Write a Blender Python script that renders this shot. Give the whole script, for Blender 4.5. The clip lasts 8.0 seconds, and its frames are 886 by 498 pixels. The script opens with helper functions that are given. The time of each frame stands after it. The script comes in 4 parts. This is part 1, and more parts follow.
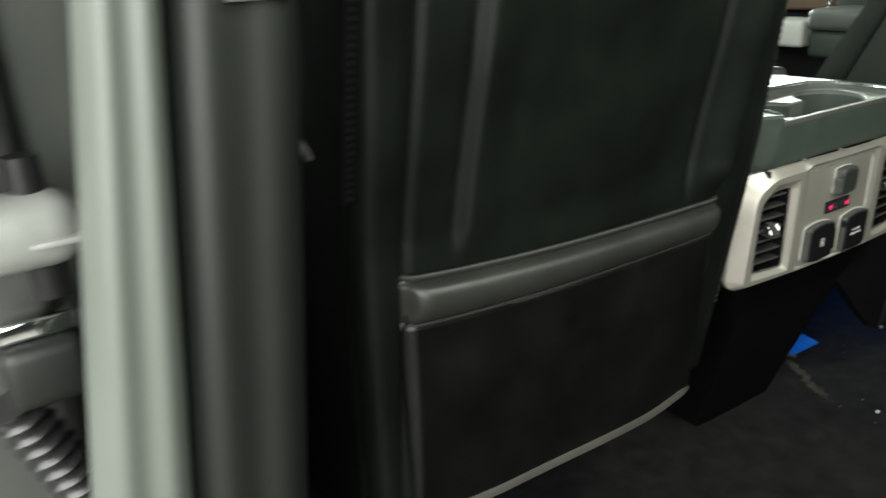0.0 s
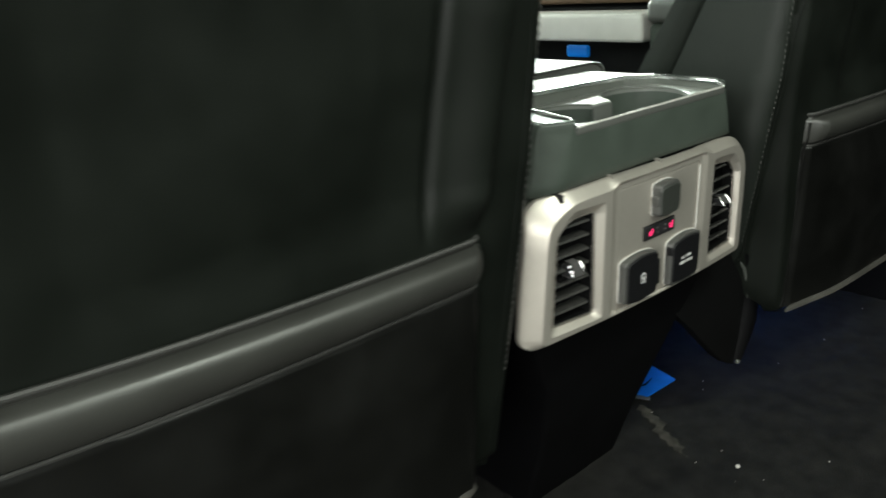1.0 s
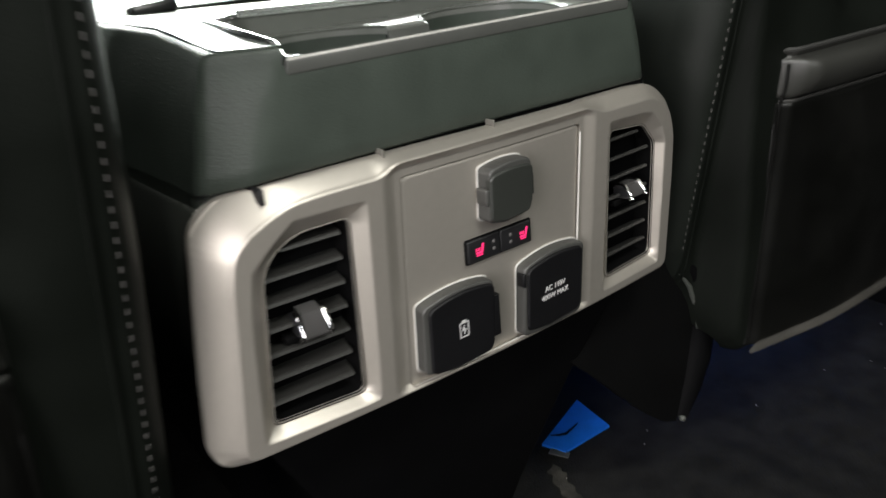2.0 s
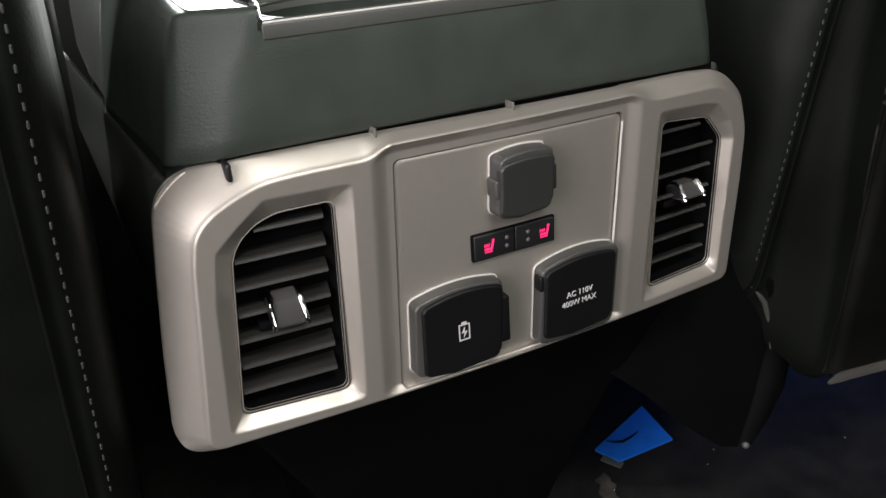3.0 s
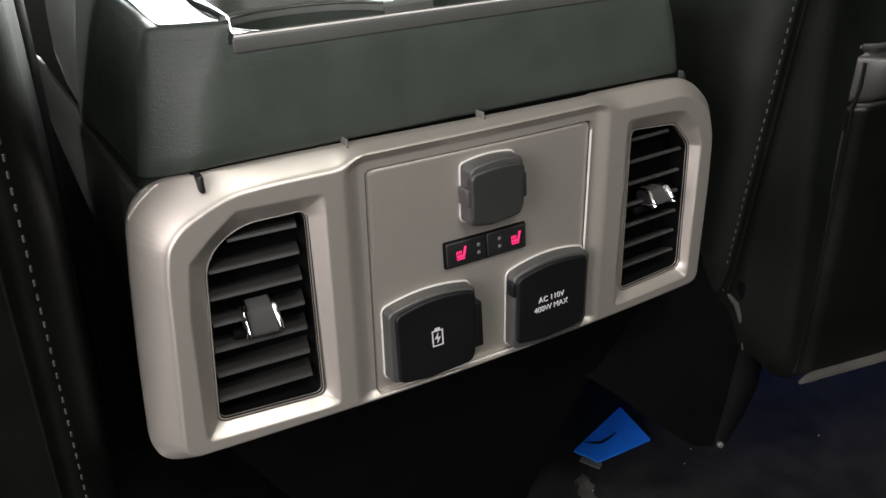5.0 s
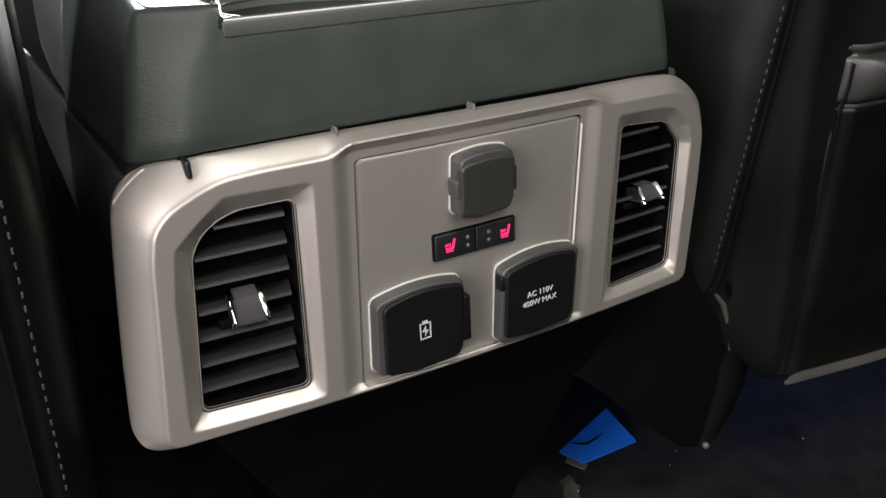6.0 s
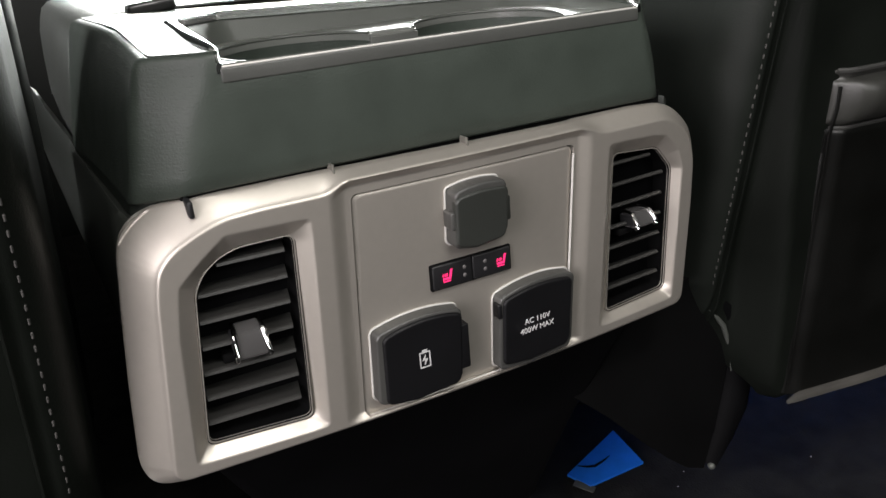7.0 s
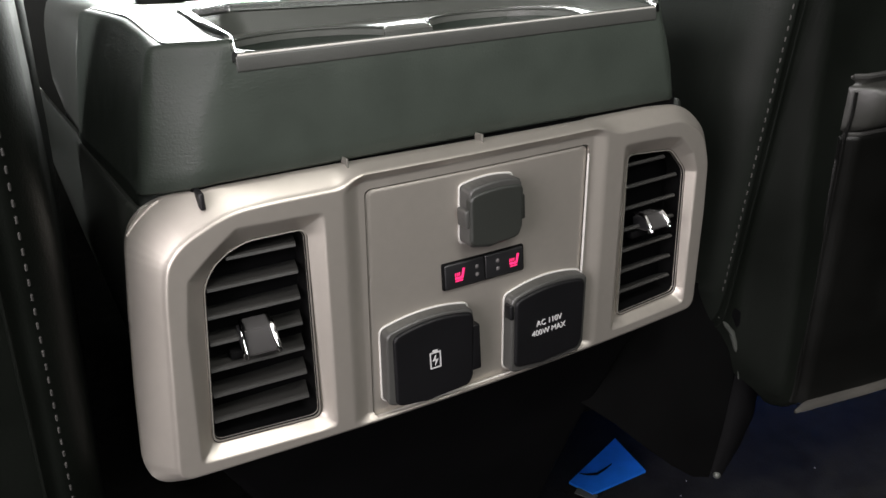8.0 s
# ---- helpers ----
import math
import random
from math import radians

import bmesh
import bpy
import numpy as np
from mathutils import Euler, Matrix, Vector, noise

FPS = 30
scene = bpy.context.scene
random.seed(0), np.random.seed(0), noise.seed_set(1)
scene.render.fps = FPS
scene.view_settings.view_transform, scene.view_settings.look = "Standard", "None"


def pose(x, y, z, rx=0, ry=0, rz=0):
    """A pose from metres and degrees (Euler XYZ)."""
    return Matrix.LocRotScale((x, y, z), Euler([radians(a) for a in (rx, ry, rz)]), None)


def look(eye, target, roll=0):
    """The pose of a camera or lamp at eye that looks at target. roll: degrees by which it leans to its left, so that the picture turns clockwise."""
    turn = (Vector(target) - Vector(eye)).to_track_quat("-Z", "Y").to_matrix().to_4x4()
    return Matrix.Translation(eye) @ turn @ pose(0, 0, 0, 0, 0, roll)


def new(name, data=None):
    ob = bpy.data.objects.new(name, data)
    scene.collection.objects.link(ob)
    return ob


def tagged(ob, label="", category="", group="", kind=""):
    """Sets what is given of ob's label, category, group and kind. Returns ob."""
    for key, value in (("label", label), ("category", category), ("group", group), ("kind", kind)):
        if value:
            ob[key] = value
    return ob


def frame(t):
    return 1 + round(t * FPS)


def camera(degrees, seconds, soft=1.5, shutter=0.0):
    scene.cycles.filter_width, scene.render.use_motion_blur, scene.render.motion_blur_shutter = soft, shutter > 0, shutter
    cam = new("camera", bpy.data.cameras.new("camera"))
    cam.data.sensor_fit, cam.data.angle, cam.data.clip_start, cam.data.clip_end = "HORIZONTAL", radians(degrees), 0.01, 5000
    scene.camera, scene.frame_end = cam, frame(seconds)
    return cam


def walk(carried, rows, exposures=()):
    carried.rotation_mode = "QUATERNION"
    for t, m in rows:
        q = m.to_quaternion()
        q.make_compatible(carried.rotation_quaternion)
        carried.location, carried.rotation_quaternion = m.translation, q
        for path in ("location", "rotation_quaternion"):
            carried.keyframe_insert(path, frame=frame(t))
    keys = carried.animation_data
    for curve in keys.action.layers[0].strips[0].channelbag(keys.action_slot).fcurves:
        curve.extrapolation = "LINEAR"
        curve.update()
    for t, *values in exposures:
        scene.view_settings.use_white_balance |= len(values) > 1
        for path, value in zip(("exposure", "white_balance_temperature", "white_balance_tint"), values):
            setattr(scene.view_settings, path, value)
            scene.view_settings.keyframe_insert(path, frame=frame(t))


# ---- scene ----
cam = camera(59.7, 8.0, shutter=0.5)
PATH = [
    (0, (-0.8221, -0.4858, 0.6491), (0.1560, 1.1096, -0.0567), -3.48),
    (0.2, (-0.7793, -0.4744, 0.6392), (0.2588, 1.0973, -0.0333), -4.40),
    (0.5, (-0.7124, -0.4469, 0.6304), (0.3989, 1.0694, -0.0520), -4.29),
    (0.7, (-0.6546, -0.4305, 0.6179), (0.4904, 1.0644, -0.0561), -4.76),
    (1, (-0.5569, -0.4050, 0.5965), (0.6077, 1.0700, -0.0876), -4.87),
    (1.2, (-0.4793, -0.3850, 0.5745), (0.6862, 1.0843, -0.1203), -5.37),
    (1.5, (-0.3692, -0.3471, 0.5427), (0.7887, 1.1075, -0.1943), -5.54),
    (1.8, (-0.2764, -0.3150, 0.5228), (0.8445, 1.1558, -0.2389), -5.77),
    (2, (-0.2261, -0.2957, 0.5117), (0.8434, 1.2088, -0.2581), -5.30),
    (2.2, (-0.1881, -0.2867, 0.5019), (0.8037, 1.2709, -0.2663), -4.93),
    (3.3, (-0.1527, -0.2989, 0.5049), (0.6094, 1.3549, -0.3223), -4.21),
    (3.5, (-0.1507, -0.3014, 0.5069), (0.6180, 1.3513, -0.3161), -4.27),
    (4, (-0.1502, -0.3011, 0.5101), (0.6376, 1.3418, -0.3147), -4.36),
    (5.5, (-0.1524, -0.3003, 0.5042), (0.6795, 1.3266, -0.3088), -3.67),
    (6, (-0.1529, -0.3001, 0.5009), (0.6946, 1.3216, -0.3066), -3.04),
    (6.5, (-0.1512, -0.3076, 0.5076), (0.6965, 1.3266, -0.2739), -3.62),
    (7, (-0.1507, -0.3094, 0.5076), (0.6899, 1.3424, -0.2442), -4.64),
    (7.5, (-0.1567, -0.3042, 0.5048), (0.6838, 1.3531, -0.2350), -4.47),
    (8, (-0.1562, -0.3013, 0.5016), (0.6990, 1.3507, -0.2328), -3.49),
]
walk(cam, [(t, look(eye, target, roll)) for t, eye, target, roll in PATH],
     exposures=[(0.0, -0.05, 6500, -8), (0.3, 0.2, 6500, -14), (0.8, 0.15, 6500, -12), (1.2, -0.05, 6500, -3), (1.5, 0.02, 6500, 0), (2.0, -0.12, 6500, 4), (3.3, -0.2, 6500, 9), (5.3, -0.15, 6500, 9), (8.0, -0.08, 6500, 9)])

# ---- world and lights ----
world = bpy.data.worlds.new("garage_ambience")
scene.world = world
world.use_nodes = True
world.node_tree.nodes["Background"].inputs[0].default_value = (0.62, 0.70, 0.66, 1)
world.node_tree.nodes["Background"].inputs[1].default_value = 0.03


def area_lamp(name, eye, target, sx, sy, watts, colour):
    d = bpy.data.lights.new(name, "AREA")
    d.shape, d.size, d.size_y, d.energy, d.color = "RECTANGLE", sx, sy, watts, colour
    ob = new(name, d)
    ob.matrix_world = look(eye, target)
    return ob


area_lamp("workshop_light_door_side", (-2.1, -1.30, 1.20), (-0.1, 0.0, 0.40), 2.8, 1.8, 195, (1.0, 0.925, 0.955))
area_lamp("workshop_light_ahead", (2.7, 3.0, 1.35), (0.0, 0.1, 0.5), 3.0, 1.6, 530, (0.97, 1.0, 0.97))
area_lamp("workshop_light_windscreen", (1.05, 3.3, 1.45), (0.1, 0.1, 0.5), 2.0, 1.0, 350, (0.97, 1.0, 0.97))
area_lamp("workshop_light_driver_side", (-3.0, 1.7, 1.65), (0.2, 0.1, 0.5), 1.4, 0.9, 75, (0.97, 1.0, 0.97))
# Added fill lamp behind the cabin; no window is known there.
area_lamp("rear_fill_light", (0.10, -1.06, 1.00), (0.0, 0.0, 0.45), 0.9, 0.26, 4.2, (1.0, 0.985, 0.95))
# Invented overhead lamp that brightens the panel and the seat backs.
area_lamp("overhead_fill_light", (-0.06, -0.62, 1.20), (-0.10, -0.30, 0.0), 0.30, 0.14, 7.5, (1.0, 0.975, 0.94))
area_lamp("footwell_light", (0.50, 0.62, 0.30), (0.73, 0.66, 0.38), 0.10, 0.02, 0.10, (0.02, 0.2, 1.0))
area_lamp("footwell_light", (0.56, 0.24, 0.155), (0.52, 0.02, 0.0), 0.24, 0.02, 0.27, (0.05, 0.22, 1.0))
area_lamp("footwell_light", (-0.40, 0.24, 0.155), (-0.36, 0.12, 0.0), 0.30, 0.02, 0.05, (0.02, 0.13, 1.0))


# ---- materials ----
def mat(name, colour, rough=0.5, metal=0.0, spec=0.5, grain=0.0, grain_scale=900.0, vary=0.12, vary_scale=25.0, emit=0.0, coat=0.0, rough_vary=0.0, voronoi=0.0, voronoi_scale=600.0, stretch=None):
    m = bpy.data.materials.new(name)
    m.use_nodes = True
    nt = m.node_tree
    b = nt.nodes["Principled BSDF"]
    b.inputs["Roughness"].default_value = rough
    b.inputs["Metallic"].default_value = metal
    b.inputs["Specular IOR Level"].default_value = spec
    b.inputs["Coat Weight"].default_value = coat
    tc = nt.nodes.new("ShaderNodeTexCoord")
    n = nt.nodes.new("ShaderNodeTexNoise")
    n.inputs["Scale"].default_value = vary_scale
    n.inputs["Detail"].default_value = 6
    nt.links.new(tc.outputs["Object"], n.inputs["Vector"])
    ramp = nt.nodes.new("ShaderNodeMapRange")
    ramp.inputs["From Min"].default_value, ramp.inputs["From Max"].default_value = 0.3, 0.7
    ramp.inputs["To Min"].default_value, ramp.inputs["To Max"].default_value = 1 - vary, 1 + vary
    nt.links.new(n.outputs["Fac"], ramp.inputs["Value"])
    mul = nt.nodes.new("ShaderNodeMix")
    mul.data_type, mul.blend_type = "RGBA", "MULTIPLY"
    mul.inputs["Factor"].default_value = 1
    mul.inputs["A"].default_value = (*colour, 1)
    nt.links.new(ramp.outputs["Result"], mul.inputs["B"])
    nt.links.new(mul.outputs["Result"], b.inputs["Base Color"])
    if rough_vary:
        rr = nt.nodes.new("ShaderNodeMapRange")
        rr.inputs["From Min"].default_value, rr.inputs["From Max"].default_value = 0.3, 0.7
        rr.inputs["To Min"].default_value, rr.inputs["To Max"].default_value = rough - rough_vary, rough + rough_vary
        nt.links.new(n.outputs["Fac"], rr.inputs["Value"])
        nt.links.new(rr.outputs["Result"], b.inputs["Roughness"])
    last = None
    if grain:
        g = nt.nodes.new("ShaderNodeTexNoise")
        g.inputs["Scale"].default_value, g.inputs["Detail"].default_value = grain_scale, 3
        if stretch:
            mp = nt.nodes.new("ShaderNodeMapping")
            mp.inputs["Scale"].default_value = stretch
            nt.links.new(tc.outputs["Object"], mp.inputs["Vector"])
            nt.links.new(mp.outputs["Vector"], g.inputs["Vector"])
        else:
            nt.links.new(tc.outputs["Object"], g.inputs["Vector"])
        bp = nt.nodes.new("ShaderNodeBump")
        bp.inputs["Strength"].default_value, bp.inputs["Distance"].default_value = grain, 0.0006
        nt.links.new(g.outputs["Fac"], bp.inputs["Height"])
        last = bp
    if voronoi:
        v = nt.nodes.new("ShaderNodeTexVoronoi")
        v.feature = "DISTANCE_TO_EDGE"
        v.inputs["Scale"].default_value = voronoi_scale
        nt.links.new(tc.outputs["Object"], v.inputs["Vector"])
        bp = nt.nodes.new("ShaderNodeBump")
        bp.inputs["Strength"].default_value, bp.inputs["Distance"].default_value = voronoi, 0.0005
        nt.links.new(v.outputs["Distance"], bp.inputs["Height"])
        if last:
            nt.links.new(last.outputs["Normal"], bp.inputs["Normal"])
        last = bp
    if last:
        nt.links.new(last.outputs["Normal"], b.inputs["Normal"])
    if emit:
        b.inputs["Emission Color"].default_value = (*colour, 1)
        b.inputs["Emission Strength"].default_value = emit
    return m


LEATHER = mat("black_leather", (0.0048, 0.0060, 0.0047), 0.47, spec=0.18, grain=0.2, grain_scale=700, vary=0.25, vary_scale=14, voronoi=0.15, voronoi_scale=1200, rough_vary=0.08)
LEATHER_SIDE = mat("charcoal_leather", (0.0088, 0.0108, 0.0088), 0.5, spec=0.26, grain=0.2, grain_scale=800, vary=0.15, voronoi=0.12, voronoi_scale=1300, rough_vary=0.06)
# BAND's tone holds the overhead light, VINYL's the shade below it.
BAND = mat("padded_vinyl_lit", (0.0270, 0.0274, 0.0246), 0.38, spec=0.6, grain=0.2, grain_scale=800, vary=0.12, vary_scale=20, voronoi=0.12, voronoi_scale=1300, rough_vary=0.05)
VINYL = mat("pocket_vinyl_shaded", (0.0026, 0.0027, 0.0023), 0.37, spec=0.55, grain=0.2, grain_scale=800, vary=0.2, vary_scale=20, voronoi=0.12, voronoi_scale=1300, rough_vary=0.06)
THREAD = mat("grey_thread", (0.041, 0.040, 0.037), 0.8, vary=0.2, vary_scale=300)
PIPING = mat("piping", (0.030, 0.030, 0.028), 0.6, vary=0.15)
SHELL = mat("grained_dark_plastic", (0.038, 0.047, 0.039), 0.46, spec=0.36, grain=0.22, grain_scale=900, stretch=(0.35, 0.35, 1.2), vary=0.10, vary_scale=60, voronoi=0.22, voronoi_scale=620, rough_vary=0.05)
LID = mat("armrest_vinyl", (0.075, 0.077, 0.072), 0.42, grain=0.2, grain_scale=600, vary=0.12, voronoi=0.3, voronoi_scale=700)
SATIN = mat("satin_champagne_paint", (0.445, 0.415, 0.372), 0.41, metal=0.68, grain=0.05, grain_scale=4000, vary=0.02, vary_scale=200)
# Tray tone raised to hold the sheen on its floor.
TRAYG = mat("tray_plastic_lit", (0.125, 0.130, 0.120), 0.32, spec=0.6, grain=0.15, grain_scale=1200)
BRIGHT = mat("satin_chrome", (0.80, 0.80, 0.80), 0.20, metal=1.0, vary=0.03)
CHROME = mat("chrome", (0.85, 0.85, 0.86), 0.08, metal=1.0, vary=0.03)
BLACK = mat("black_plastic", (0.008, 0.008, 0.009), 0.5, grain=0.1, vary=0.15, vary_scale=40)
# MATT and DEEP sit below BLACK, holding shade in their colour.
MATT = mat("matt_black_shaded", (0.0022, 0.0022, 0.0025), 0.6, spec=0.08, grain=0.15, grain_scale=900, vary=0.2, vary_scale=30)
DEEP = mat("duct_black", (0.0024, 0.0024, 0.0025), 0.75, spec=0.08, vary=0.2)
SLAT = mat("louver_plastic", (0.026, 0.0255, 0.024), 0.42, grain=0.15, grain_scale=1200, vary=0.12, vary_scale=60)
COVER = mat("cover_plastic", (0.0045, 0.0045, 0.0052), 0.5, spec=0.25, grain=0.2, grain_scale=1500, vary=0.15, vary_scale=50)
RIMD = mat("cover_rim_dark", (0.050, 0.050, 0.047), 0.38, grain=0.1, vary=0.1)
RIM = mat("cover_rim_plastic", (0.13, 0.125, 0.11), 0.3, grain=0.1, vary=0.1)
CAPG = mat("socket_cap_plastic", (0.024, 0.026, 0.023), 0.42, grain=0.2, grain_scale=1500, vary=0.12)
WHITE_INK = mat("white_ink", (0.5, 0.5, 0.5), 0.6, vary=0.05, vary_scale=500)
RED_LED = mat("red_led", (1.0, 0.03, 0.18), 0.5, emit=0.62, vary=0.02)
DOT = mat("unlit_led", (0.10, 0.095, 0.095), 0.4)
KNOB = mat("knob_face", (0.075, 0.073, 0.072), 0.26, metal=0.3, vary=0.08)
CARPET = mat("black_carpet", (0.0100, 0.0098, 0.0090), 0.95, spec=0.15, grain=1.0, grain_scale=450, vary=0.45, vary_scale=40)
BLUE = mat("blue_plastic", (0.013, 0.155, 0.66), 0.4, vary=0.10, vary_scale=60)
BODY = mat("body_paint", (0.108, 0.116, 0.104), 0.5, vary=0.05, vary_scale=8)
TRIM = mat("pillar_plastic", (0.0082, 0.0094, 0.0078), 0.5, spec=0.4, grain=0.2, grain_scale=700, vary=0.12, vary_scale=20)
RUBBER = mat("rubber", (0.014, 0.014, 0.014), 0.28, vary=0.15)
# HEM's paleness includes light caught by the pocket's lower ledge.
HEM = mat("lit_hem", (0.044, 0.041, 0.036), 0.6, vary=0.2)
LIP = mat("lip_plastic", (0.072, 0.077, 0.069), 0.4, grain=0.15, grain_scale=1200)
LIPG = mat("lip_grey_plastic", (0.062, 0.064, 0.059), 0.45, grain=0.15, grain_scale=1200)
PANELS = mat("side_panel_plastic", (0.022, 0.024, 0.021), 0.42, grain=0.15, grain_scale=1000, vary=0.1)
LINT = mat("lint", (0.55, 0.53, 0.5), 0.9)
STAIN = mat("dusty_carpet", (0.040, 0.038, 0.032), 0.95, spec=0.1, grain=1.0, grain_scale=450, vary=0.4, vary_scale=60)
BLUE_GLOW = mat("blue_light", (0.01, 0.16, 0.62), 0.5, emit=0.28, vary=0.1)
PALE = mat("pale_satin_trim", (0.55, 0.54, 0.51), 0.4, vary=0.05)
HINGE = mat("hinge_paint", (0.24, 0.245, 0.23), 0.35, vary=0.12, vary_scale=60)
HEADLINER = mat("headliner", (0.45, 0.44, 0.42), 0.9, grain=0.3, vary=0.05)
CARDBOARD = mat("brown_trim", (0.11, 0.07, 0.045), 0.6)


# ---- mesh helpers ----
def link_mesh(name, verts, faces, material, parent=None, label="", sharp=None):
    me = bpy.data.meshes.new(name)
    me.from_pydata([tuple(map(float, v)) for v in verts], [], faces)
    me.materials.append(material)
    me.shade_smooth()
    if sharp:
        me.set_sharp_from_angle(angle=radians(sharp))
    me.update()
    ob = new(name, me)
    if parent:
        ob.parent = parent
    if label:
        ob["label"] = label
    return ob


def part(name, bm, material, parent=None, label="", sharp=35):
    bmesh.ops.recalc_face_normals(bm, faces=bm.faces[:])
    me = bpy.data.meshes.new(name)
    bm.to_mesh(me)
    bm.free()
    me.materials.append(material)
    me.shade_smooth()
    if sharp:
        me.set_sharp_from_angle(angle=radians(sharp))
    ob = new(name, me)
    if parent:
        ob.parent = parent
    if label:
        ob["label"] = label
    return ob


def thing(name, label, category, group="", kind=""):
    return tagged(new(name), label, category, group, kind)


def box(bm, x0, x1, y0, y1, z0, z1, bevel=0.0, seg=2, m=None):
    """A box with rounded edges, added to bm."""
    v = bmesh.ops.create_cube(bm, size=1.0)["verts"]
    for p in v:
        p.co = Vector(((x0 + x1) / 2 + p.co.x * (x1 - x0), (y0 + y1) / 2 + p.co.y * (y1 - y0), (z0 + z1) / 2 + p.co.z * (z1 - z0)))
    edges = list({e for p in v for e in p.link_edges})
    out = v
    if bevel:
        r = bmesh.ops.bevel(bm, geom=v + edges, offset=bevel, segments=seg, profile=0.5, affect="EDGES")
        out = list({q for f in r["faces"] for q in f.verts} | {q for q in v if q.is_valid})
    if m is not None:
        bmesh.ops.transform(bm, matrix=m, verts=out)
    return out


def boxed(name, ext, material, parent=None, label="", bevel=0.003, seg=3, m=None):
    bm = bmesh.new()
    box(bm, *ext, bevel, seg, m)
    return part(name, bm, material, parent, label)


def tube(name, pts, radius, material, parent=None, label="", seg=8, closed=False):
    """A round bar along points; radius may be a list."""
    pts = [Vector(p) for p in pts]
    n = len(pts)
    rad = radius if isinstance(radius, (list, tuple)) else [radius] * n
    verts, faces = [], []
    ref = Vector((0.13, 0.21, 0.97))
    for i, p in enumerate(pts):
        a = pts[(i - 1) % n] if closed or i else p
        b = pts[(i + 1) % n] if closed or i < n - 1 else p
        d = (b - a).normalized()
        if abs(d.dot(ref)) > 0.98:
            ref = Vector((0.9, 0.3, 0.1))
        s = d.cross(ref).normalized()
        t = s.cross(d)
        for k in range(seg):
            w = 2 * math.pi * k / seg
            verts.append(p + (s * math.cos(w) + t * math.sin(w)) * rad[i])
    for i in range(n if closed else n - 1):
        j = (i + 1) % n
        for k in range(seg):
            l = (k + 1) % seg
            faces.append((i * seg + k, i * seg + l, j * seg + l, j * seg + k))
    if not closed:
        faces.append(tuple(range(seg)))
        faces.append(tuple(range((n - 1) * seg, n * seg)))
    return link_mesh(name, verts, faces, material, parent, label, 50)


def poly_sdf(points):
    """Signed distance to a polygon, negative inside."""
    pts = np.array(points, float)

    def f(a, b):
        d = np.full(a.shape, 1e9)
        s = np.ones(a.shape)
        n = len(pts)
        for i in range(n):
            p, q = pts[i], pts[i - 1]
            ex, ey = q[0] - p[0], q[1] - p[1]
            wx, wy = a - p[0], b - p[1]
            h = np.clip((wx * ex + wy * ey) / (ex * ex + ey * ey), 0, 1)
            dx, dy = wx - ex * h, wy - ey * h
            d = np.minimum(d, dx * dx + dy * dy)
            c1, c2, c3 = b >= p[1], b < q[1], ex * wy > ey * wx
            s = np.where((c1 & c2 & c3) | (~c1 & ~c2 & ~c3), -s, s)
        return s * np.sqrt(d)
    return f


def rounded(points, r):
    """Signed distance to a polygon whose corners are rounded by r (the polygon is first drawn in by r)."""
    f = poly_sdf(inset(points, r))
    return lambda a, b: f(a, b) - r


def inset(points, r):
    pts = [Vector(p) for p in points]
    area = sum(pts[i - 1].x * pts[i].y - pts[i].x * pts[i - 1].y for i in range(len(pts)))
    sgn = 1 if area > 0 else -1
    out = []
    for i, p in enumerate(pts):
        a, b = (p - pts[i - 1]).normalized(), (pts[(i + 1) % len(pts)] - p).normalized()
        na, nb = Vector((-a.y, a.x)) * sgn, Vector((-b.y, b.x)) * sgn
        k = (na + nb) / (1 + na.dot(nb))
        out.append(tuple(p + k * r))
    return out


def round_loop(points, r, n=5):
    """A closed polygon with rounded corners as points."""
    out = []
    m = len(points)
    for i in range(m):
        p, a, b = Vector(points[i]), Vector(points[i - 1]), Vector(points[(i + 1) % m])
        u, v = (a - p), (b - p)
        k = min(r, u.length * .45, v.length * .45)
        s, e = p + u.normalized() * k, p + v.normalized() * k
        for j in range(n + 1):
            t = j / n
            out.append(tuple((1 - t) ** 2 * s + 2 * t * (1 - t) * p + t * t * e))
    return out


def smooth(x, a, b):
    t = np.clip((x - a) / (b - a), 0, 1)
    return t * t * (3 - 2 * t)


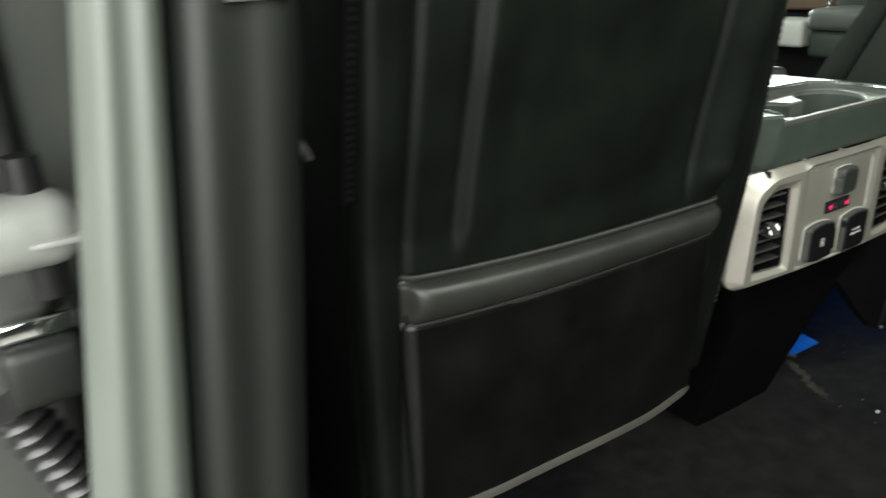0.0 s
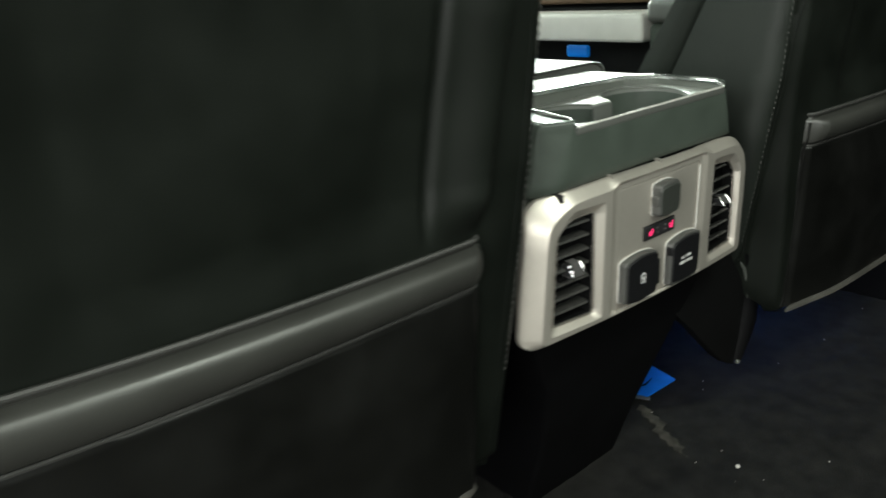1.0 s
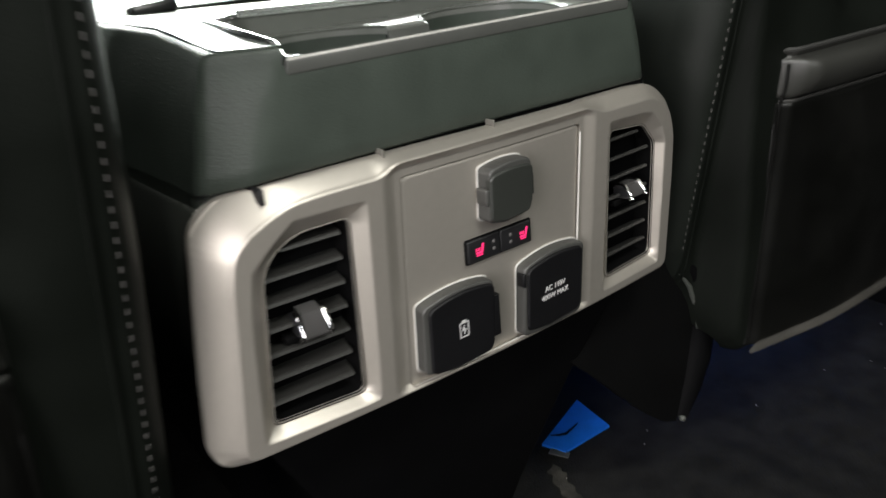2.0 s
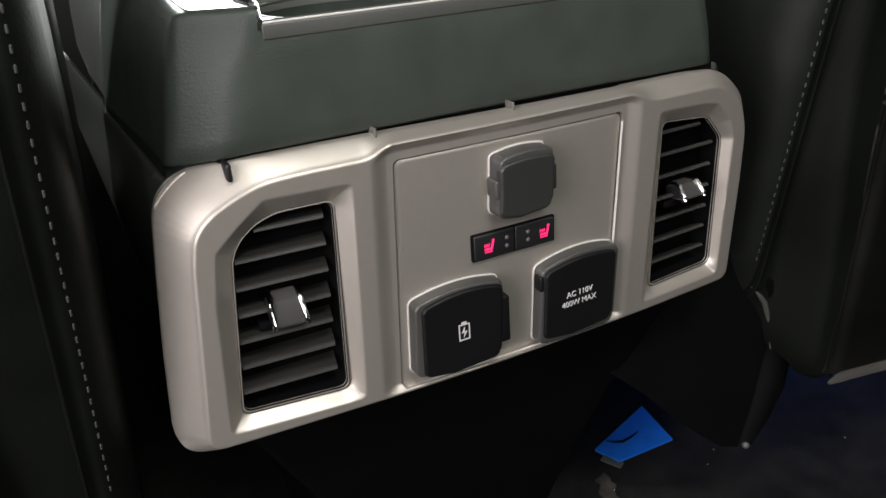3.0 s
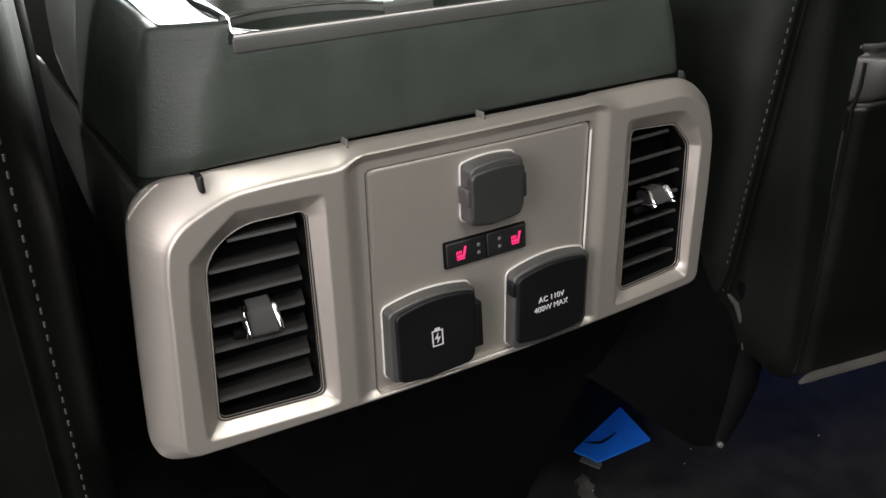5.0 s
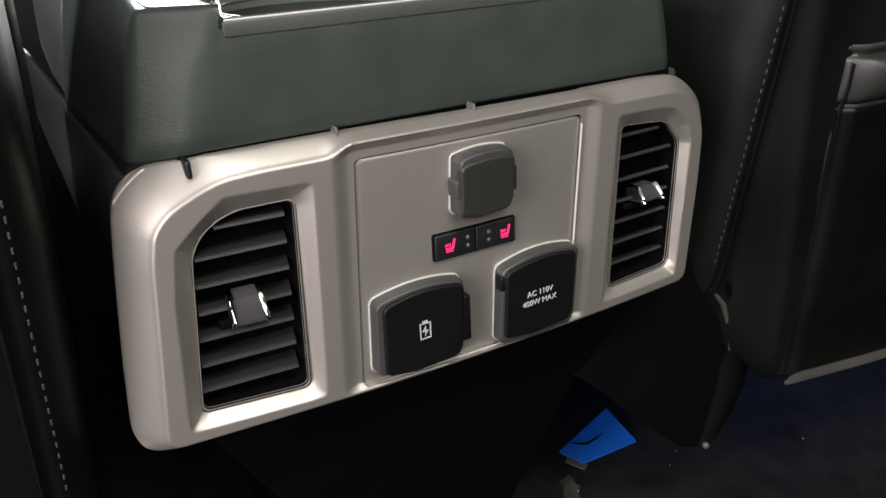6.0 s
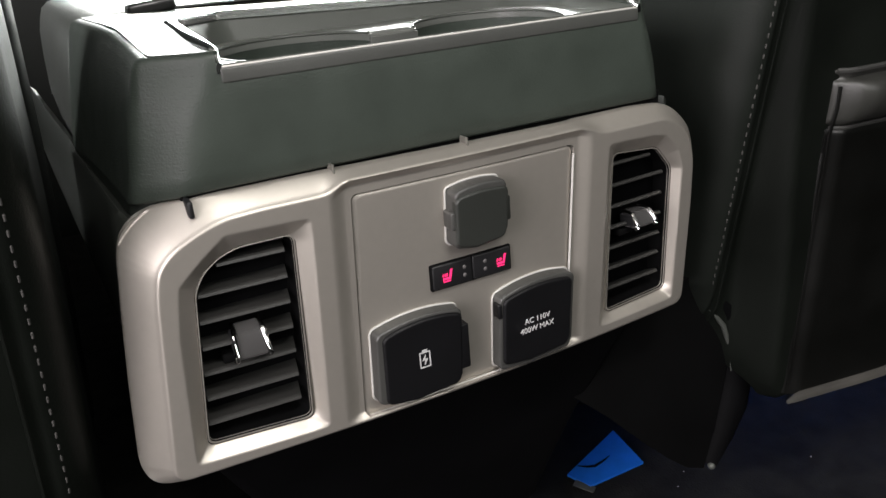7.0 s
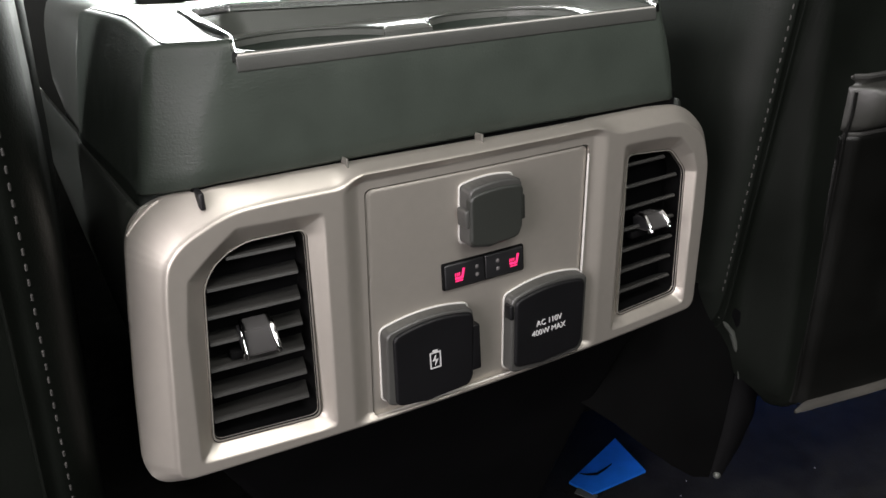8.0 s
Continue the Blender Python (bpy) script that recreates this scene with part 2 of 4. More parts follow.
def plate(name, bounds, step, sdf, depth, to3d, material, parent=None, label="", wall=0.0, sharp=40, taper=0.0):
    """A surface over the region where sdf is negative; its rim is carried back by wall."""
    a0, a1, b0, b1 = bounds
    na, nb = max(2, round((a1 - a0) / step) + 1), max(2, round((b1 - b0) / step) + 1)
    A, B = np.meshgrid(np.linspace(a0, a1, na), np.linspace(b0, b1, nb), indexing="ij")
    ca, cb = (A[:-1, :-1] + A[1:, 1:]) / 2, (B[:-1, :-1] + B[1:, 1:]) / 2
    keep = sdf(ca, cb) < 0
    touch, every = np.zeros(A.shape, int), np.zeros(A.shape, int)
    for i in (0, 1):
        for j in (0, 1):
            touch[i:i + na - 1, j:j + nb - 1] += keep
            every[i:i + na - 1, j:j + nb - 1] += 1
    used, rim = touch > 0, (touch > 0) & (touch < 4)
    for _ in range(3):
        h = 1e-5
        s = sdf(A, B)
        ga, gb = (sdf(A + h, B) - s) / h, (sdf(A, B + h) - s) / h
        g2 = np.maximum(ga * ga + gb * gb, 0.05)
        A = np.where(rim, A - s * ga / g2, A)
        B = np.where(rim, B - s * gb / g2, B)
    D = depth(A, B)
    index = np.full(A.shape, -1)
    index[used] = np.arange(used.sum())
    verts = [to3d(a, b, d) for a, b, d in zip(A[used], B[used], D[used])]
    faces = []
    I, J = np.nonzero(keep)
    for i, j in zip(I.tolist(), J.tolist()):
        faces.append((int(index[i, j]), int(index[i + 1, j]), int(index[i + 1, j + 1]), int(index[i, j + 1])))
    if wall:
        count = {}
        for f in faces:
            for k in range(4):
                e = (f[k], f[(k + 1) % 4])
                count[e] = count.get(e, 0) + 1
        flat = list(zip(A[used], B[used], D[used]))
        back = {}
        for e in [e for e in count if (e[1], e[0]) not in count]:
            for v in e:
                if v not in back:
                    a, b, d = flat[v]
                    back[v] = len(verts)
                    verts.append(to3d(a, b, d + wall))
            faces.append((e[1], e[0], back[e[0]], back[e[1]]))
    return link_mesh(name, verts, faces, material, parent, label, sharp)


def rim_round(d, r):
    """How far a rounded rim of radius r falls back at the distance d inside the edge."""
    q = np.clip(r - d, 0, r)
    return r - np.sqrt(np.maximum(r * r - q * q, 0))


def lettering(name, text, size, m, material, parent, extrude=0.0002):
    cu = bpy.data.curves.new(name, "FONT")
    cu.body, cu.size, cu.align_x, cu.align_y, cu.extrude = text, size, "CENTER", "CENTER", extrude
    ob = new(name, cu)
    me = bpy.data.meshes.new_from_object(ob.evaluated_get(bpy.context.evaluated_depsgraph_get()))
    bpy.data.objects.remove(ob)
    me.materials.clear()
    me.materials.append(material)
    ob = new(name, me)
    ob.matrix_world = m
    ob.parent = parent
    return ob


# ---- setting: floor, shell of the cabin ----
floor_fn = lambda a, b: np.maximum(np.maximum(-0.74 - a, a - 0.80), np.maximum(-1.0 - b, b - 1.3))


def floor_height(a, b):
    z = np.zeros(a.shape)
    for i in range(a.shape[0]):
        for j in range(a.shape[1]):
            z[i, j] = 0.004 * noise.noise((a[i, j] * 7, b[i, j] * 7, 0.3)) + 0.0022 * noise.noise((a[i, j] * 60, b[i, j] * 60, 1.3)) + 0.016
    return z


tagged(plate("floor", (-0.74, 0.80, -1.0, 1.3), 0.008, floor_fn, floor_height, lambda a, b, d: (a, b, d), CARPET, None, "", 0), "black worn carpet on the cabin floor", "floor", kind="structure")


def structure(name, ext, material, label, bevel=0.01):
    return tagged(boxed(name, ext, material, None, "", bevel), label, name.split("_")[0], kind="structure")


structure("ceiling", (-0.80, 0.86, -1.05, 0.45, 1.24, 1.28), HEADLINER, "pale grey fabric headliner of the cabin")
# Unseen rear wall, split to leave an opening for the added lamp.
structure("wall_rear", (-0.80, 0.86, -1.10, -1.05, -0.02, 0.85), LEATHER, "dark rear wall below the added rear lamp")
structure("wall_rear_top", (-0.80, 0.86, -1.10, -1.05, 1.15, 1.238), LEATHER, "dark strip over the added rear lamp")
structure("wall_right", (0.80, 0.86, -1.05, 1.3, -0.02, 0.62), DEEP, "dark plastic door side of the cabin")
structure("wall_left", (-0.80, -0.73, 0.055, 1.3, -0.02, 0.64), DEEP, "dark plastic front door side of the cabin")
# Unseen blocker, added to keep the door-side lamp off the far seat.
structure("wall_left_rear", (-0.80, -0.74, -1.048, -0.70, -0.02, 1.238), TRIM, "unseen dark wall that blocks door-side light from the far seat")
structure("wall_front", (-0.80, 0.86, 1.3, 1.34, -0.02, 0.66), TRIM, "dark firewall under the dashboard")
tagged(boxed("ground", (-30, 30, -30, 30, -0.62, -0.58), mat("concrete", (0.32, 0.31, 0.29), 0.7, grain=0.4, grain_scale=60, vary=0.2, vary_scale=2), None, "", 0.0), "grey concrete workshop floor under the vehicle", "ground", kind="structure")

# ---- centre console ----
CX, SHEAR = 0.0215, 0.045     # the console's middle, and its shear to fit the camera's view
console = thing("centre_console", "dark grained plastic centre console with champagne rear vent panel", "console")
RIDGE = [(-.1530, .2870), (.1530, .2870), (.1530, .3500), (.1515, .3780), (.1455, .3935), (.1360, .4010), (.1250, .4052), (.0800, .4058), (.0680, .4112), (-.0635, .4112), (-.0715, .4062), (-.1020, .4058), (-.1175, .4046), (-.1275, .4010), (-.1390, .3950), (-.1452, .3880), (-.1475, .3750), (-.1490, .3500)]
OUTER = [(-.1560, .2815), (-.0700, .2803), (.0700, .2800), (.1470, .2800), (.1575, .2860), (.1625, .3300), (.1618, .3720), (.1572, .3880), (.1485, .3990), (.1390, .4080), (.1300, .4125), (.1100, .4140), (-.0700, .4150), (-.1240, .4145), (-.1400, .4125), (-.1500, .4090), (-.1560, .4030), (-.1590, .3940), (-.1615, .3700), (-.1645, .3300), (-.1665, .2930), (-.1640, .2860)]
VENT_L = [(-.1368, .2985), (-.0868, .2965), (-.0868, .3905), (-.1120, .3902), (-.1205, .3872), (-.1278, .3815), (-.1322, .3735)]
VENT_R = [(.0938, .2970), (.1408, .2985), (.1398, .3745), (.1270, .3885), (.0938, .3915)]
PANEL = [(-.0612, .2880), (.0636, .2870), (.0636, .4035), (-.0606, .4035)]
POD_L = [(-.1440, .2918), (-.0800, .2905), (-.0800, .3985), (-.1180, .3990), (-.1290, .3900), (-.1395, .3800), (-.1425, .3550)]
POD_R = [(.0850, .2915), (.1445, .2918), (.1435, .3740), (.1390, .3860), (.1280, .3965), (.1180, .3985), (.0850, .4000)]
ridge_sdf, outer_sdf = poly_sdf(round_loop(RIDGE, .006, 4)), poly_sdf(round_loop(OUTER, .006, 4))
vent_l_sdf, vent_r_sdf, panel_sdf = rounded(VENT_L, .004), rounded(VENT_R, .004), rounded(PANEL, .003)
pod_l_sdf, pod_r_sdf = rounded(POD_L, .003), rounded(POD_R, .003)


def at_console(a, b, d):
    """From the panel's own plan (across, up, depth) to the cabin, bowed and sheared to fit the camera's view."""
    return (a + CX + SHEAR * (b - .345), d + .27 * a * a, b)


def face_y(z):
    return -0.0005 - 0.02 * (z - .30)


def bezel_depth(a, b):
    # the shoulder outside the ridge: wide and round at the sides, short along the top and the foot
    e = np.maximum(ridge_sdf(a, b), 0)
    side = smooth(np.abs(a), .108, .147) * smooth(b, .2820, .2900)
    room = e + np.maximum(-outer_sdf(a, b), 0)
    reach, drop = np.maximum((1 - side) * room + .0163 * side, .0036), .0088 + .0085 * side
    t = np.clip(e / reach, 0, .992)
    fall = drop * (.86 * t + .14 * (1 - np.sqrt(1 - t * t)))
    y = face_y(b) + fall * smooth(e, -.0008, .0021)
    v = np.minimum(vent_l_sdf(a, b), vent_r_sdf(a, b))
    p = np.maximum(-np.minimum(pod_l_sdf(a, b), pod_r_sdf(a, b)), 0)
    t = p / (p + np.maximum(v, 0) + 1e-6)
    y = y + .0072 * (np.sqrt(t * t + .0040) - .063)
    y = y + .0032 * (1 - smooth(np.abs(a - .001), .0640, .0735)) * smooth(-ridge_sdf(a, b), -.0005, .004)
    return y


bezel_sdf = lambda a, b: np.maximum(np.maximum(outer_sdf(a, b), -panel_sdf(a, b)), np.maximum(-vent_l_sdf(a, b), -vent_r_sdf(a, b)))
plate("rear_bezel", (-.167, .167, .277, .420), .00055, bezel_sdf, bezel_depth, at_console, SATIN, console, "satin champagne painted bezel", wall=.004, sharp=55)

insert_sdf = rounded([(-.0604, .2872), (.0628, .2872), (.0628, .4027), (-.0598, .4027)], .0032)
INS = .0040
plate("centre_insert", (-.063, .066, .284, .408), .0012, insert_sdf, lambda a, b: face_y(b) + INS + rim_round(-insert_sdf(a, b), .0005), at_console, SATIN, console, "satin champagne centre insert", wall=.003, sharp=50)

# Pale tubes stand in for light caught on the insert's right and lower edges.
tube("insert_edge_glint", [at_console(.0632, z, face_y(z) + .0030) for z in np.linspace(.332, .3985, 12)], .0006, PALE, console, "pale tube for the light on the insert's edge", 6)
tube("insert_edge_glint", [at_console(x, .2874 - .0004 * (x + .065) / .13, face_y(.287) + .0026) for x in np.linspace(-.0600, .0615, 12)], .0007, PALE, console, "pale tube for the light on the insert's edge", 6)


def loop3(points, y):
    return [at_console(x, z, y) for x, z in points]


def sleeve(name, loops, material, parent, label="", cap=False, sharp=40, cap_first=False):
    """A skin through loops of equally many points."""
    n = len(loops[0])
    verts = [p for l in loops for p in l]
    faces = [(i * n + k, i * n + (k + 1) % n, (i + 1) * n + (k + 1) % n, (i + 1) * n + k) for i in range(len(loops) - 1) for k in range(n)]
    if cap:
        faces.append(tuple(range((len(loops) - 1) * n, len(loops) * n)))
    if cap_first:
        faces.append(tuple(range(n))[::-1])
    return link_mesh(name, verts, faces, material, parent, label, sharp)


def flat_shape(name, polys, y, thick, material, parent, ox=0.0, oz=0.0, label=""):
    """Flat little shapes that face the rear of the cabin: polygons in x and z."""
    bm = bmesh.new()
    for poly in polys:
        f = bm.faces.new([bm.verts.new((ox + px, y, oz + pz)) for px, pz in poly])
        r = bmesh.ops.extrude_face_region(bm, geom=[f])
        bmesh.ops.translate(bm, vec=(0, thick, 0), verts=[q for q in r["geom"] if isinstance(q, bmesh.types.BMVert)])
    return part(name, bm, material, parent, label)


def air_vent(poly, tilt, first, step, count, deep, knob_u, knob_z, knob_tilt, tall=1.0):
    """A vent behind the opening poly: duct, thin edge, rows of slats and the tab that turns them."""
    vent = new("air_vent")
    vent.parent = console
    vent["label"] = "black louvred air vent with a chrome-edged tab"
    y0 = face_y(.345) + .0085
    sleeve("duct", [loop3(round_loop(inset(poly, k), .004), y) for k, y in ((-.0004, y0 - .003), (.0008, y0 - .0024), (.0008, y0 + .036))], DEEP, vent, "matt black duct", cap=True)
    sleeve("vent_edge", [loop3(round_loop(inset(poly, k), .004), y) for k, y in ((-.0006, y0 - .0012), (-.0004, y0 - .0028), (.0004, y0 - .0030), (.0009, y0 - .0012))], SATIN, vent, "thin bright edge")
    shape = poly_sdf(inset(poly, .001))
    for k in range(count):
        z = first + step * k
        xs = np.linspace(-.146, .146, 585)
        lo = np.maximum(shape(xs, np.full(xs.shape, z - .001)), shape(xs, np.full(xs.shape, z + .001)))
        ok = xs[lo < 0]
        if len(ok) < 20:
            continue
        x0, x1 = ok[0] + .0002, ok[-1] - .0032
        w = (x1 - x0) / 2
        bm = bmesh.new()
        # a slat is thick at the front, thin at the back, and its end is cut askew
        sec = [(-.0002, -.0012), (.0006, -.0017), (deep, -.0010), (deep, .0004), (.0014, .0006), (.0002, .0000)]
        rows = [[bm.verts.new((u + (.0024 * y / deep if u > 0 else 0), y, zz)) for y, zz in sec] for u in (-w, w)]
        for i in range(6):
            bm.faces.new((rows[0][i], rows[0][(i + 1) % 6], rows[1][(i + 1) % 6], rows[1][i]))
        bm.faces.new(rows[0])
        bm.faces.new(rows[1][::-1])
        mid = at_console((x0 + x1) / 2, z, y0 - .0006)
        bmesh.ops.transform(bm, matrix=pose(*mid, tilt, 0, math.degrees(.54 * (x0 + x1) / 2)), verts=bm.verts[:])
        part("slat", bm, SLAT, vent, sharp=20)
    lo, hi = min(p[0] for p in poly), max(p[0] for p in poly)
    for k in range(5):
        u = lo + (hi - lo) * (k + .5) / 5
        x, y, _ = at_console(u, .345, y0)
        boxed("vane", (x - .0006, x + .0006, y + .022, y + .031, .300, .386), DEEP, vent, "", .0003, 1)
    # the tab: a wedge wider at its foot, with chromed cheeks
    m = pose(*at_console(knob_u, knob_z, y0 - .001), knob_tilt, 0, math.degrees(.54 * knob_u))
    prof = [(y, z * tall) for y, z in ((.006, .0078), (-.0005, .0074), (-.0030, .0064), (-.0072, -.0034), (-.0074, -.0056), (-.0060, -.0074), (.006, -.0080))]
    half = lambda z: .0064 + .0016 * (.0074 - z) / .015
    bm = bmesh.new()
    rows = [[bm.verts.new((sx * (half(z) - .0010), y, z)) for y, z in prof] for sx in (-1, 1)]
    n = len(prof)
    for i in range(n):
        bm.faces.new((rows[0][i], rows[0][(i + 1) % n], rows[1][(i + 1) % n], rows[1][i]))
    bm.faces.new(rows[0])
    bm.faces.new(rows[1][::-1])
    bmesh.ops.bevel(bm, geom=bm.edges[:], offset=.0005, segments=2, affect="EDGES")
    bmesh.ops.transform(bm, matrix=m, verts=bm.verts[:])
    part("tab_face", bm, KNOB, vent, "dark grey tab")
    for sx in (-1, 1):
        pts = [(sx * (half(z) - .0003), y - .0002, z) for y, z in prof[:-1]]
        tube("tab_edge", [m @ Vector(p) for p in pts], [.0008, .0011, .0013, .0012, .0014, .0010], CHROME, vent, "chrome cheek of the tab", 8)
        bm = bmesh.new()
        box(bm, sx * half(0) - .0006, sx * half(0) + .0006, -.0055, .006, -.0055 * tall, .0050 * tall, .0005, 1, m)
        part("tab_cheek", bm, BLACK, vent)
    bm = bmesh.new()
    box(bm, -.0105, .0105, -.0006, .006, -.0040, .0, .0008, 2, m @ pose(-.002, .0025, -.0082 * tall))
    part("tab_slide", bm, DEEP, vent)
    return vent


air_vent(VENT_L, -2, .3082, .0126, 7, .0150, -.1118, .3450, 6, .88)
air_vent(VENT_R, -25, .3110, .0124, 7, .0150, .1164, .3492, -6, .60)


def arched(x0, x1, z0, z1, arch, cut=0.0):
    """An outline with a gently arched top and a slightly arched foot."""
    top = [(x1 + (x0 - x1) * t, z1 + arch * (1 - (2 * t - .9) ** 2 / 1.21)) for t in [i / 8 for i in range(9)]]
    return [(x0 + cut, z0 + .0012), (x0 * .6 + x1 * .4, z0 - .0008), (x1 - .002, z0 + .0008), (x1, z0 + .006)] + top


def socket_cover(name, rim, lid, y_front, y_lid, lid_mat, label, r=.004):
    """A hinged cover: a grey box with a thin bright edge at its foot and a dark lid on top."""
    base = new(name)
    base.parent = console
    base["label"] = label
    for nm, poly, y, thick, rr, mt, lb in (("cover_rim", rim, y_front, .0100, .0012, RIMD, "dark grey side of the cover"), ("cover_lid", lid, y_lid, .0030, .0014, lid_mat, "")):
        f = rounded(poly, r)
        xs, zs = [p[0] for p in poly], [p[1] for p in poly]
        plate(nm, (min(xs) - .001, max(xs) + .001, min(zs) - .001, max(zs) + .003), .0005, f, lambda a, b, y=y, rr=rr, f=f: y + face_y(b) + rim_round(-f(a, b), rr), at_console, mt, base, lb, wall=thick, sharp=45)
    loop = round_loop(inset(rim, -.0004), r, 4)
    edge = [at_console(x, z, face_y(z) + INS - .0006) for x, z in loop]
    tube("rim_edge", edge, .00050, PALE, base, "thin bright edge", 6, closed=True)
    return base


def hinge_tab(ext, material, parent):
    x, y, z = at_console((ext[0] + ext[1]) / 2, (ext[4] + ext[5]) / 2, (ext[2] + ext[3]) / 2)
    w, d, h = (ext[1] - ext[0]) / 2, (ext[3] - ext[2]) / 2, (ext[5] - ext[4]) / 2
    boxed("hinge_tab", (x - w, x + w, y - d, y + d, z - h, z + h), material, parent, "", .0010)


usb = socket_cover("usb_socket_cover", arched(-.0558, -.0088, .2935, .3335, .0042), arched(-.0528, -.0094, .2930, .3318, .0042, .0008), -.0038, -.0054, COVER, "black hinged socket cover with white battery symbol")
ac = socket_cover("mains_socket_cover", arched(.0136, .0620, .2895, .3330, .0048), arched(.0152, .0596, .2925, .3318, .0038, .0006), -.0038, -.0054, COVER, "black hinged mains socket cover with white lettering")
cap = socket_cover("power_socket_cap", arched(-.0128, .0160, .3668, .3962, .0022), arched(-.0130, .0164, .3676, .3935, .0018, .0006), -.0062, -.0074, CAPG, "dark grey power socket cap", .0035)
hinge_tab((-.0110, -.0052, -.0058, .001, .3010, .3262), COVER, usb)
hinge_tab((.0140, .0186, -.0080, -.002, .3760, .3885), CAPG, cap)
hinge_tab((-.0146, -.0118, -.0078, .001, .3775, .3865), RIMD, cap)
# Black block stands for a slot in the cap, its shade as colour.
hinge_tab((-.0118, -.0100, -.0086, -.006, .3785, .3860), DEEP, cap)
hinge_tab((.0126, .0152, -.0052, .001, .3215, .3300), COVER, ac)

# lettering and symbols
LID_Y = -.0054 + face_y(.315)
for text, z in (("AC 110V", .3160), ("400W MAX", .3108)):
    x, y, z = at_console(.0362, z, LID_Y - .0003)
    lettering("mains_lettering", text, .0044, pose(x, y, z, 90, 0, 2.2), WHITE_INK, ac)
w, h, t = .0030, .0044, .0006
sx, sy, sz = at_console(-.0312, .3142, LID_Y - .0003)
flat_shape("battery_symbol", [[(-w, -h), (w, -h), (w, -h + t), (-w, -h + t)], [(-w, h - t), (w, h - t), (w, h), (-w, h)], [(-w, -h + t), (-w + t, -h + t), (-w + t, h - t), (-w, h - t)], [(w - t, -h + t), (w, -h + t), (w, h - t), (w - t, h - t)], [(-.0014, h), (.0014, h), (.0014, h + .0012), (-.0014, h + .0012)], [(.0004, .0030), (-.0016, -.0004), (.0000, -.0002)], [(-.0004, -.0030), (.0016, .0004), (.0000, .0002)]], sy, .0003, WHITE_INK, usb, sx, sz, "white battery symbol")

# seat heating switches
heat = new("seat_heating_switch")
heat.parent = console
heat["label"] = "black seat heating switches with red symbols"
yk = face_y(.352) + .0018
boxed("switch_frame", (CX - .0222, CX + .0246, yk + .0006, yk + .006, .3450, .3590), DEEP, heat, "", .0008)
for x0, x1, icon, dots in ((-.0214, .0010, -.0134, -.0035), (.0014, .0238, .0180, .0085)):
    boxed("switch_key", (x0 + CX, x1 + CX, yk, yk + .007, .3456, .3584), BLACK, heat, "", .0009)
    yi = yk - .0003
    seat = [[(-.0026, -.0019), (.0018, -.0019), (.0020, -.0008), (-.0024, -.0008)], [(.0010, -.0008), (.0020, -.0010), (.0030, .0032), (.0019, .0034)], [(-.0024, -.0031), (.0016, -.0031), (.0018, -.0025), (-.0022, -.0025)]]
    seat += [[(k, -.0002), (k + .0005, -.0002), (k + .0008, .0014), (k + .0003, .0014)] for k in (-.0027, -.0016, -.0005)]
    flat_shape("heat_symbol", seat, yi, .0004, RED_LED, heat, icon + CX, .3520, "glowing red seat symbol")
    for dz in (-.0024, .0018):
        bm = bmesh.new()
        bmesh.ops.create_uvsphere(bm, u_segments=10, v_segments=6, radius=.0011)
        bmesh.ops.transform(bm, matrix=pose(dots + CX, yi + .0003, .3523 + dz) @ Matrix.Diagonal((1, .4, 1, 1)), verts=bm.verts[:])
        part("indicator", bm, DOT, heat)

# upper shell: upright front, slanting corners, flat grained top
def top_z(y, u=0.0):
    """Height of the console's top; its rise, more on the driver's side, is fitted to the camera's view."""
    return .4715 + (.0042 - .032 * np.clip(u, -.12, .12)) * smooth(np.array(y, float), .012, .095)


SEAM = .186


def fallen(u, z):
    """How far the far shoulder of the shell falls away beside the tray."""
    return .42 * max(0.0, u - .1125) * float(smooth(np.array(z), .425, .468))


def shell_loop(z, f, w, c, yf, r1=.0035, r2=.0030, top=0.0):
    flare = lambda y: w + .0095 * (y - .045) / .14
    base = [(-flare(y), y) for y in (SEAM, .120, .080, .050)] + [(-w, yf + c), (-f, yf), (f, yf), (w, yf + c * 2.3)] + [(flare(y), y) for y in (.055, .080, .120, SEAM)]
    out = []
    for i, p in enumerate(base):
        if i in (0, 1, 2, 3, 8, 9, 10, 11):
            out.append(p)
            continue
        r = r1 if i in (4, 7) else r2
        P, A, B = Vector(p), Vector(base[i - 1]), Vector(base[i + 1])
        s, e = P + (A - P).normalized() * r, P + (B - P).normalized() * r
        for j in range(7):
            t = j / 6
            out.append(tuple((1 - t) ** 2 * s + 2 * t * (1 - t) * P + t * t * e))
    rows = []
    for u, y in out:
        zz = z + top * (float(top_z(y, u)) - .4715)
        low = .0035 * (1 - float(smooth(np.array(z), .416, .440))) * float(smooth(np.array(abs(u)), .120, .150))
        if abs(u) < .1094 and y < .03 and zz > .4620:   # the front stops under the tray's lip
            zz, y = .4620, max(y, .0096)
        rows.append((u + CX + SHEAR * (zz - .345), y, zz - low - fallen(u, z)))
    return rows


